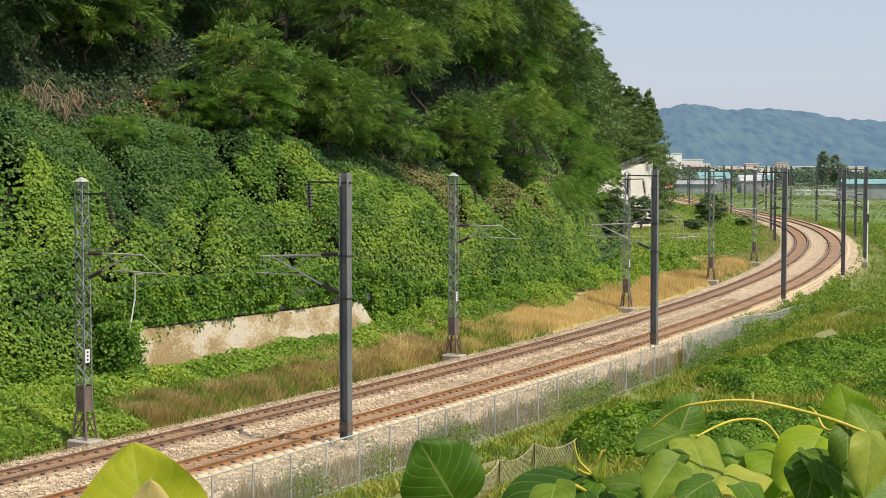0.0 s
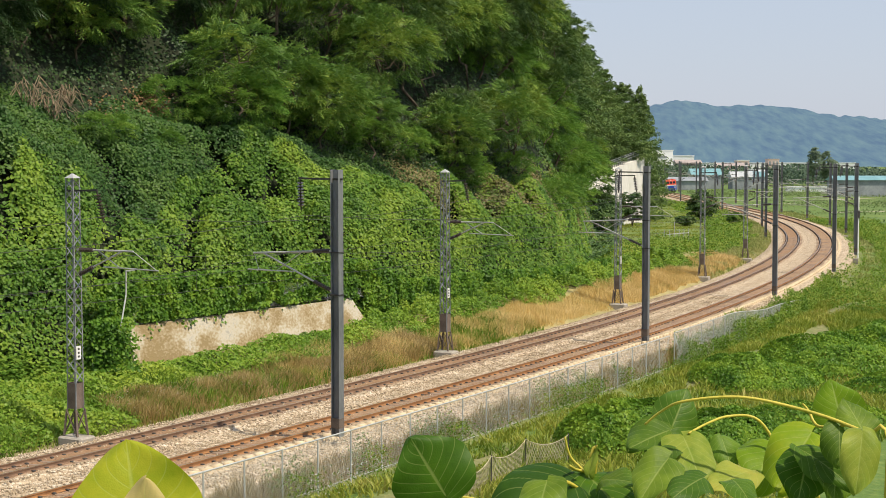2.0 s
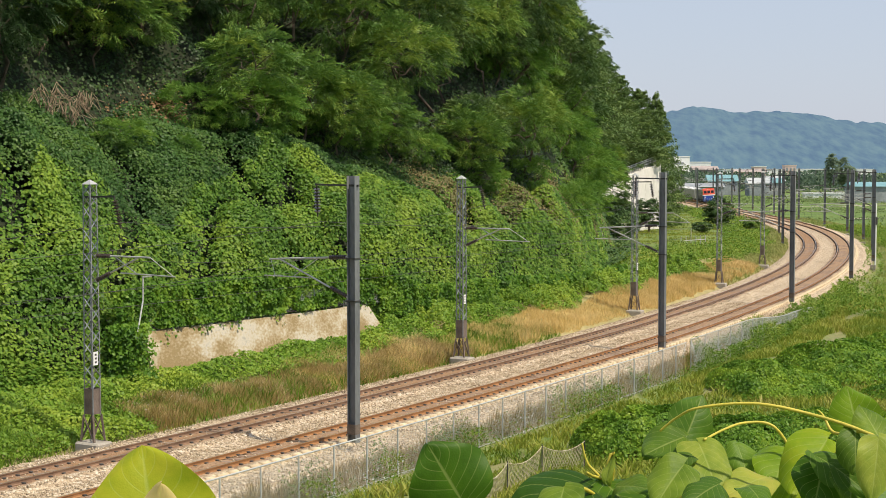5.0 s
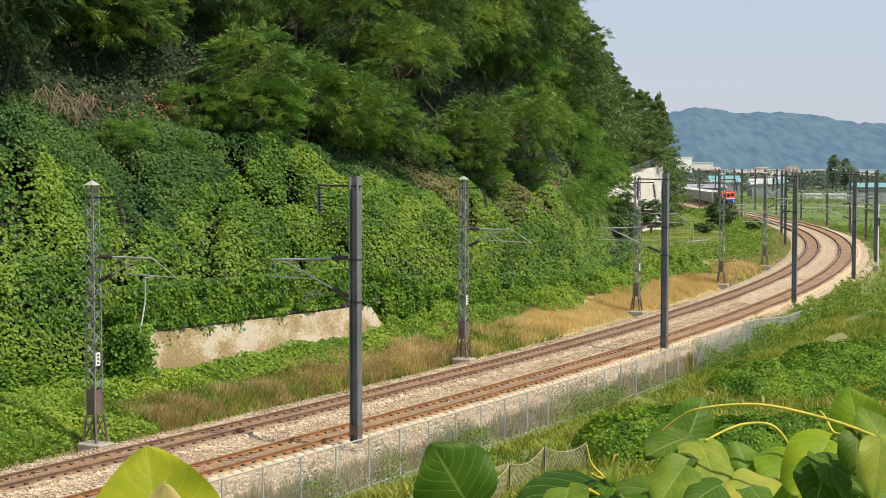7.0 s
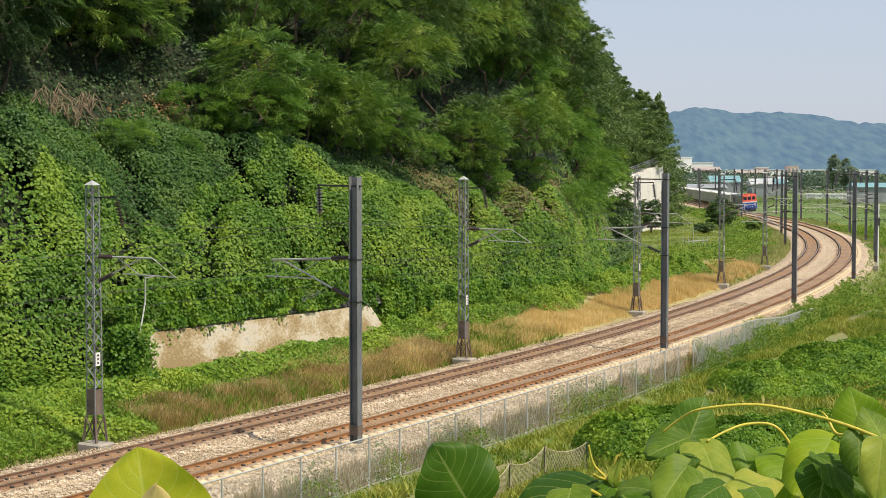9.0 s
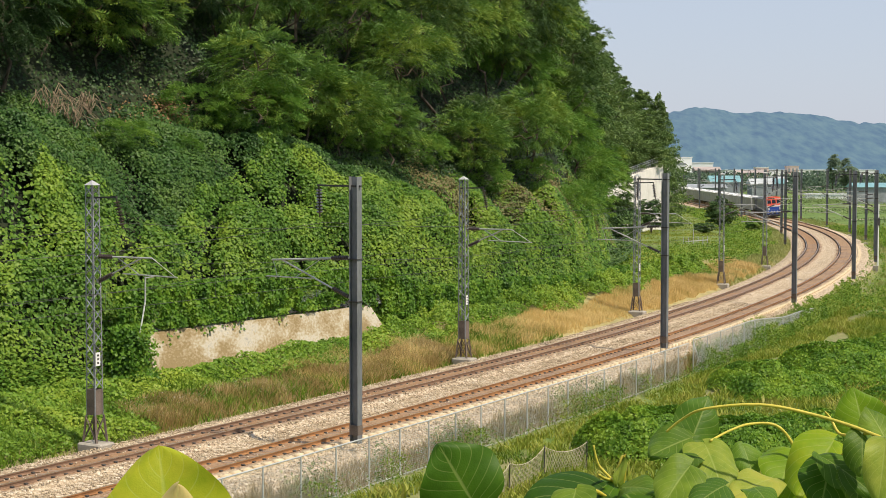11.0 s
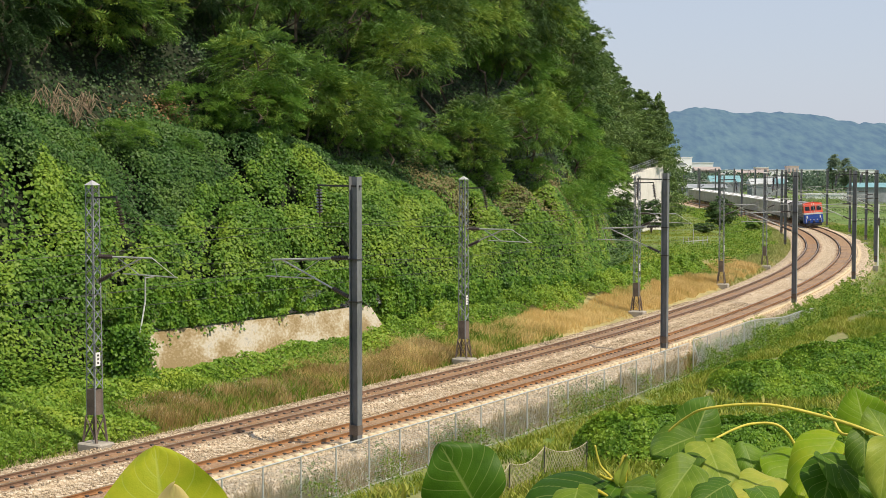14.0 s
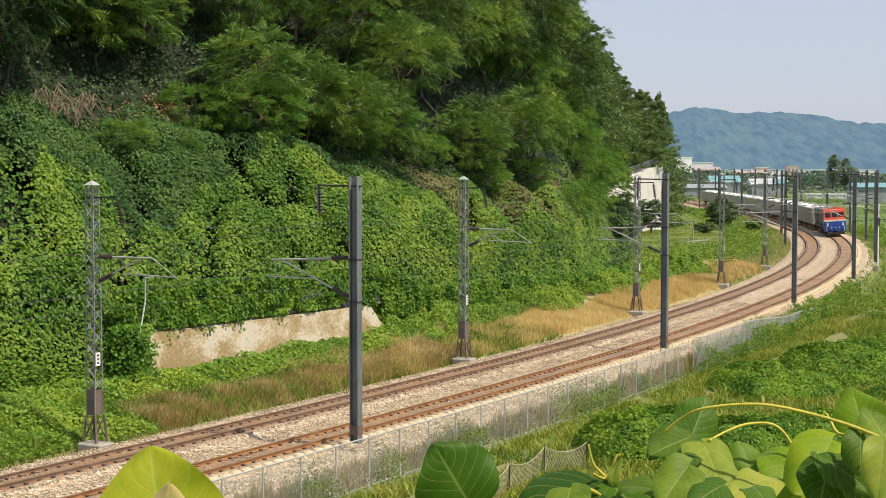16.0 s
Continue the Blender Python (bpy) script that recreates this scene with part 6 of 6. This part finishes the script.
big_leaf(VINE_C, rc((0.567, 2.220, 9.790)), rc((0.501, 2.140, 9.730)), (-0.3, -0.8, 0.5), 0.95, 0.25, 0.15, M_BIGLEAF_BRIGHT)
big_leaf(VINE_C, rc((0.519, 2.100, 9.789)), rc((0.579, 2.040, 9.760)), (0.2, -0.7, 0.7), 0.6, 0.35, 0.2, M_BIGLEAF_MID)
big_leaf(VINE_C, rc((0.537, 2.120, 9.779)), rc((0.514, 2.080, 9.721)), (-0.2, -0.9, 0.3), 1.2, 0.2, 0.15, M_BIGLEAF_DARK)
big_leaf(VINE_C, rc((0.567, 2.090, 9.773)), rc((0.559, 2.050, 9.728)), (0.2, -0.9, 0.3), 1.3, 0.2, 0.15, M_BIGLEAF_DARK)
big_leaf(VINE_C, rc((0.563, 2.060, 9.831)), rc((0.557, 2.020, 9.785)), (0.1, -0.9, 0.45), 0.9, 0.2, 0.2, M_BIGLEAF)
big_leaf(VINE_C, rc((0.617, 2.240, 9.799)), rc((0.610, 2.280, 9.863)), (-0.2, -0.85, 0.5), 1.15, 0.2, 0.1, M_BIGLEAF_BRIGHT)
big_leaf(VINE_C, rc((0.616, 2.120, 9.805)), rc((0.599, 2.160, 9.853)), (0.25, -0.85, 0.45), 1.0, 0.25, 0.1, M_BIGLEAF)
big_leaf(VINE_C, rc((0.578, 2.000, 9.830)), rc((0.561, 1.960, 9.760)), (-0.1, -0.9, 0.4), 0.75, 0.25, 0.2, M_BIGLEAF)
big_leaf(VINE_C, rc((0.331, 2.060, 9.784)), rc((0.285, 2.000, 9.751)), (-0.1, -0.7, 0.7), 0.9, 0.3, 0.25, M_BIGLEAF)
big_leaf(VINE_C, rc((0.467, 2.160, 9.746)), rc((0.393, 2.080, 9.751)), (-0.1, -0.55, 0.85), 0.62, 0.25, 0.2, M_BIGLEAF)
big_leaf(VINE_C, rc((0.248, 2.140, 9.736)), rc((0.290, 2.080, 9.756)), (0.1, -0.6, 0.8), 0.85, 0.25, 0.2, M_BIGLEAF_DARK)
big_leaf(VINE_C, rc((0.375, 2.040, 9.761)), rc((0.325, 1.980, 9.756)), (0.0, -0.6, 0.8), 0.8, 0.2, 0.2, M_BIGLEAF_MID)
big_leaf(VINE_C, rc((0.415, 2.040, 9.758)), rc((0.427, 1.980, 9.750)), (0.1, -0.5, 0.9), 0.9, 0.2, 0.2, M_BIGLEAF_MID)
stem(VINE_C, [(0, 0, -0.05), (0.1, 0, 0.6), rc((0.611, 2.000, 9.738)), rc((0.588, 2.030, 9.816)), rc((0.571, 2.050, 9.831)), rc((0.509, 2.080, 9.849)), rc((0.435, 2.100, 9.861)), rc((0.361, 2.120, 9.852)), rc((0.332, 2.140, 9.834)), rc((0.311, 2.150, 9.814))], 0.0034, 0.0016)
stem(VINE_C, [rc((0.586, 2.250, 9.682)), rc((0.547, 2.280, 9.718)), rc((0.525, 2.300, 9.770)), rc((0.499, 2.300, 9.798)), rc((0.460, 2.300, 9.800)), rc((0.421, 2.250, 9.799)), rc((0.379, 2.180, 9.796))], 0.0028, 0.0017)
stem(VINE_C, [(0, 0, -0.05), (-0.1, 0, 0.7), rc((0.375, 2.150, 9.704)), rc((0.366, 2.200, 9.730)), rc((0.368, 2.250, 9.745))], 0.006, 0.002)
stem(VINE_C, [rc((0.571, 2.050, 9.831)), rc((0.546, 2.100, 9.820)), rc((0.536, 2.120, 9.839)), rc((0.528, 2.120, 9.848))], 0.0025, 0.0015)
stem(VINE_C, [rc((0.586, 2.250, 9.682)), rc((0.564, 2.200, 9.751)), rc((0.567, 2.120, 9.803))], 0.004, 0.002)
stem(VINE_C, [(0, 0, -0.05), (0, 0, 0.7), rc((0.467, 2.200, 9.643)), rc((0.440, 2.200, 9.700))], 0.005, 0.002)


# ================= train =================
RED = noisy("red_orange_paint", [(0.3, (0.55, 0.06, 0.03)), (0.7, (0.68, 0.1, 0.045))], 1.0, rough=0.45, bump=0.02)
BLUE = noisy("blue_paint", [(0.3, (0.015, 0.06, 0.33)), (0.7, (0.025, 0.09, 0.42))], 1.0, rough=0.45, bump=0.02)
CREAM = noisy("white_paint", [(0.3, (0.68, 0.67, 0.64)), (0.7, (0.8, 0.79, 0.77))], 1.0, rough=0.45, bump=0.02)
BLACKP = noisy("black_underframe", [(0.3, (0.02, 0.02, 0.02)), (0.7, (0.05, 0.048, 0.045))], 2.0, rough=0.7, bump=0.1)
HOOD = noisy("dark_grey_hood", [(0.3, (0.16, 0.16, 0.165)), (0.7, (0.24, 0.24, 0.245))], 1.0, rough=0.6, bump=0.05)
GREYCAR = noisy("grey_wagon_paint", [(0.3, (0.4, 0.4, 0.385)), (0.7, (0.52, 0.52, 0.5))], 0.8, rough=0.6, bump=0.05, stretch=(1, 1, 0.3))
M_GLASS = noisy("dark_window_glass", [(0.3, (0.01, 0.012, 0.014)), (0.7, (0.02, 0.022, 0.025))], 1.0, rough=0.08, bump=0)
M_LOAD = noisy("pale_stone_load", [(0.35, (0.36, 0.35, 0.34)), (0.6, (0.76, 0.76, 0.74))], 0.35, rough=0.95, bump=0.6)
M_LAMP = noisy("lamp_glass", [(0.3, (0.75, 0.75, 0.7)), (0.7, (0.85, 0.85, 0.8))], 5, rough=0.15, bump=0)


def bogie(parent, y, axles, wheel_r=0.46):
    bm = bmesh.new()
    span = 1.8 * (axles - 1)
    for sx in (-1, 1):
        box(bm, (0.14, span + 1.0, 0.28), Matrix.Translation((sx * 0.98, y, 0.62)), 0.03)
    box(bm, (1.96, 0.5, 0.3), Matrix.Translation((0, y, 0.66)), 0.03)
    b = part("bogie", bm, BLACKP, parent)
    for i in range(axles):
        yy = y - span / 2 + i * 1.8
        bm = bmesh.new()
        for sx in (-1, 1):
            bar(bm, (sx * 0.68, yy, wheel_r), (sx * 0.82, yy, wheel_r), wheel_r, 20)
        bar(bm, (-0.8, yy, wheel_r), (0.8, yy, wheel_r), 0.08, 8)
        part("wheelset", bm, M_RUST2, b)


def locomotive():
    """Front at y = 0, the rest behind it at y > 0."""
    loco = tagged(new("locomotive"), "red, white and blue diesel locomotive hauling a freight train", "locomotive")

    def slab(name, x, y0, y1, z0, z1, m, bev=0.06, label=""):
        bm = bmesh.new()
        box(bm, (2 * x, y1 - y0, z1 - z0), Matrix.Translation((0, (y0 + y1) / 2, (z0 + z1) / 2)), bev)
        return part(name, bm, m, loco, label)

    slab("underframe", 1.45, 0.3, 20.0, 1.0, 1.35, BLACKP)
    slab("cab_lower", 1.56, 0.0, 2.1, 0.62, 2.18, BLUE, 0.12, "blue lower cab front")
    slab("cab_band", 1.565, -0.01, 2.1, 2.14, 2.42, CREAM, 0.05, "white stripe round the cab")
    bm = bmesh.new()
    prof = [(0.0, 2.4), (0.55, 3.75), (0.95, 3.98), (2.0, 3.98), (2.1, 2.4)]
    loft(bm, [[(sx * k, y, z) for y, z in prof] for sx, k in ((-1.54, 1), (-1.3, 1), (1.3, 1), (1.54, 1))])
    part("cab_upper", bm, RED, loco, "red upper cab with sloping front")
    for x in (-0.95, 0, 0.95):
        bm = bmesh.new()
        m = Matrix.Translation((x, 0.26, 3.15)) @ Matrix.Rotation(-math.atan2(0.55, 1.35), 4, "X")
        box(bm, (0.74, 0.06, 0.72), m, 0.02)
        part("windscreen", bm, M_GLASS, loco)
    for sx in (-1, 1):
        for y in (1.35,):
            bm = bmesh.new()
            box(bm, (0.06, 0.8, 0.65), Matrix.Translation((sx * 1.54, y, 3.15)), 0.02)
            part("side_window", bm, M_GLASS, loco)
        for z in (1.85, 1.62):
            bm = bmesh.new()
            bar(bm, (sx * 1.1, -0.06, z), (sx * 1.1, 0.05, z), 0.13, 14)
            part("headlight", bm, M_LAMP, loco)
        bm = bmesh.new()
        bar(bm, (sx * 1.25, -0.1, 0.7), (sx * 1.25, -0.1, 1.5), 0.03)
        part("handrail", bm, CREAM, loco)
        bm = bmesh.new()
        bar(bm, (sx * 0.9, 0.0, 0.95), (sx * 0.9, -0.5, 0.95), 0.09, 8)
        bar(bm, (sx * 0.9, -0.48, 0.95), (sx * 0.9, -0.56, 0.95), 0.2, 12)
        part("buffer", bm, BLACKP, loco)
        bm = bmesh.new()
        for k in range(8):
            bar(bm, (sx * 1.4, 4.0 + k * 1.9, 1.35), (sx * 1.4, 4.0 + k * 1.9, 2.3), 0.025, 5)
        bar(bm, (sx * 1.4, 4.0, 2.3), (sx * 1.4, 17.3, 2.3), 0.025, 5)
        part("walkway_rail", bm, M_STEEL, loco)
        for k in range(7):
            bm = bmesh.new()
            box(bm, (0.05, 1.35, 1.2), Matrix.Translation((sx * 1.05, 4.9 + k * 1.75, 2.3)), 0.01)
            part("hood_door", bm, HOOD, loco)
    for x in (-0.16, 0.16):
        bm = bmesh.new()
        bar(bm, (x, 0.5, 3.86), (x, 0.62, 3.86), 0.1, 12)
        part("top_light", bm, M_LAMP, loco)
    bm = bmesh.new()
    loft(bm, [[(1.28 * math.cos(a * math.pi / 8), y, 3.95 + 0.22 * math.sin(a * math.pi / 8)) for a in range(9)] for y in (0.9, 2.05)])
    part("cab_roof", bm, RED, loco)
    for x in (-0.55, 0.0, 0.55):
        bm = bmesh.new()
        box(bm, (0.16, 0.05, 0.16), Matrix.Translation((x, -0.03, 1.25)), 0.02)
        part("jumper_socket", bm, CREAM, loco)
    for sx in (-1, 1):
        for k in range(3):
            bm = bmesh.new()
            box(bm, (0.28, 0.3, 0.05), Matrix.Translation((sx * 1.5, 2.3, 0.5 + 0.3 * k)), 0.01)
            part("step", bm, BLACKP, loco)
    bm = bmesh.new()
    bar(bm, (0.3, 1.3, 4.15), (0.3, 1.7, 4.25), 0.07, 10)
    part("horn", bm, BLACKP, loco)
    slab("plough", 1.3, -0.15, 0.15, 0.22, 0.6, BLACKP, 0.05)
    bm = bmesh.new()
    box(bm, (0.3, 0.7, 0.3), Matrix.Translation((0, -0.3, 0.9)), 0.06)
    part("coupler", bm, BLACKP, loco)
    slab("engine_hood", 1.03, 2.1, 17.6, 1.35, 3.75, HOOD, 0.15)
    slab("rear_hood", 1.5, 17.0, 20.0, 1.35, 3.8, HOOD, 0.15)
    slab("fuel_tank", 1.3, 8.0, 12.0, 0.35, 1.1, BLACKP, 0.15)
    for y in (6.0, 8.2, 13.5, 15.3):
        bm = bmesh.new()
        bar(bm, (0, y, 3.7), (0, y, 3.9), 0.75, 18)
        part("roof_fan", bm, M_STEEL, loco)
    bogie(loco, 4.0, 3)
    bogie(loco, 16.0, 3)
    return loco


def wagon():
    """Middle at y = 0."""
    car = tagged(new("freight_wagon"), "grey ribbed freight wagon heaped with pale stone", "wagon", "wagons of the train")
    bm = bmesh.new()
    W, Hh, L2, t = 1.5, 3.55, 9.3, 0.08
    for sx in (-1, 1):
        box(bm, (t, 2 * L2, Hh - 1.0), Matrix.Translation((sx * W, 0, (Hh + 1.0) / 2)))
    for sy in (-1, 1):
        box(bm, (2 * W, t, Hh - 1.0), Matrix.Translation((0, sy * L2, (Hh + 1.0) / 2)))
    box(bm, (2 * W, 2 * L2, 0.2), Matrix.Translation((0, 0, 1.1)))
    part("body", bm, GREYCAR, car)
    for sx in (-1, 1):
        for i in range(13):
            bm = bmesh.new()
            box(bm, (0.12, 0.16, Hh - 1.1), Matrix.Translation((sx * (W + 0.09), -L2 + 0.5 + i * 1.525, (Hh + 1.0) / 2)), 0.02)
            part("rib", bm, GREYCAR, car)
        bm = bmesh.new()
        box(bm, (0.18, 2 * L2 + 0.1, 0.14), Matrix.Translation((sx * (W + 0.06), 0, Hh)), 0.02)
        part("top_rail", bm, GREYCAR, car)
        bm = bmesh.new()
        box(bm, (0.16, 2 * L2, 0.3), Matrix.Translation((sx * 1.2, 0, 0.95)), 0.02)
        part("sill", bm, BLACKP, car)
    rng = np.random.default_rng(300)
    gx, gy = np.meshgrid(np.linspace(-1.45, 1.45, 14), np.linspace(-9.2, 9.2, 70))
    hx = 1 - (gx / 1.5) ** 2
    hz = 2.95 + hx * (0.3 + 0.5 * np.clip(np.cos(gy * 1.02), -0.3, 1)) + rng.normal(0, 0.06, gx.shape)
    i, j = np.meshgrid(np.arange(13), np.arange(69))
    a = (j * 14 + i).ravel()
    raw_mesh("load", np.stack([gx.ravel(), gy.ravel(), hz.ravel()], 1), np.stack([a, a + 1, a + 15, a + 14], 1), M_LOAD, car, attrs={})
    bogie(car, -6.6, 2)
    bogie(car, 6.6, 2)
    return car


LOCO = locomotive()
CARS = [wagon()]
for _ in range(8):
    CARS.append(copy_thing(CARS[0], Matrix()))


def rolling(s, back):
    """The pose of a vehicle whose front stands at s, y running backwards along it, leaning with the cant."""
    a, b = on(s, 0), on(s + back, 0)
    d = b - a
    return Matrix.Translation((a.x, a.y, CANT / 2)) @ Matrix.Rotation(math.atan2(-d.x, d.y), 4, "Z") @ Matrix.Rotation(-CANT / 1.5, 4, "Y")


def sway(root, rows):
    """Rows of seconds, sideways and forward lean in degrees about the root."""
    walk(root, [(t, pose(*ROOTS[root.name], b, a, 0)) for t, a, b in rows])


def motions():
    times = [0.5 * i for i in range(33)]
    at = lambda t: 484.6 - 17.83 * t - float(np.interp(t, [0, 4, 8.5, 11.5, 14, 16], [4, 6, 8, 6, 1.5, 0]))
    walk(LOCO, [(t, rolling(at(t), 18)) for t in times])
    for i, car in enumerate(CARS):
        walk(car, [(t, rolling(at(t) + 21 + 20 * i + 0.5, 19) @ Matrix.Translation((0, 9.5, 0))) for t in times])
    sway(VINE_A, [(0, -0.4, 0), (1.5, -0.2, 0.1), (3.5, -0.5, 0), (5, -0.3, 0.1), (7, -0.2, 0), (9, -0.6, 0.3), (10.5, 0.2, 0), (12.5, 0.7, 0.3), (14.5, 0.1, 0), (16, 0, 0)])
    sway(VINE_B, [(0, -0.1, 0), (1.5, -0.1, 0), (3.5, -0.1, 0), (7, 0.05, 0), (9, 0.15, 0.1), (11, 0.4, 0.1), (13, 0.65, 0.2), (14.5, 0.35, 0), (16, 0.15, 0)])
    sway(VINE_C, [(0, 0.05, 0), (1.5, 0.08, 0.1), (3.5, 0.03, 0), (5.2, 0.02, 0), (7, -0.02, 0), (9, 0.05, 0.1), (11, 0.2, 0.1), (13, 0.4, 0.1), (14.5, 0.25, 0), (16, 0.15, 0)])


motions()
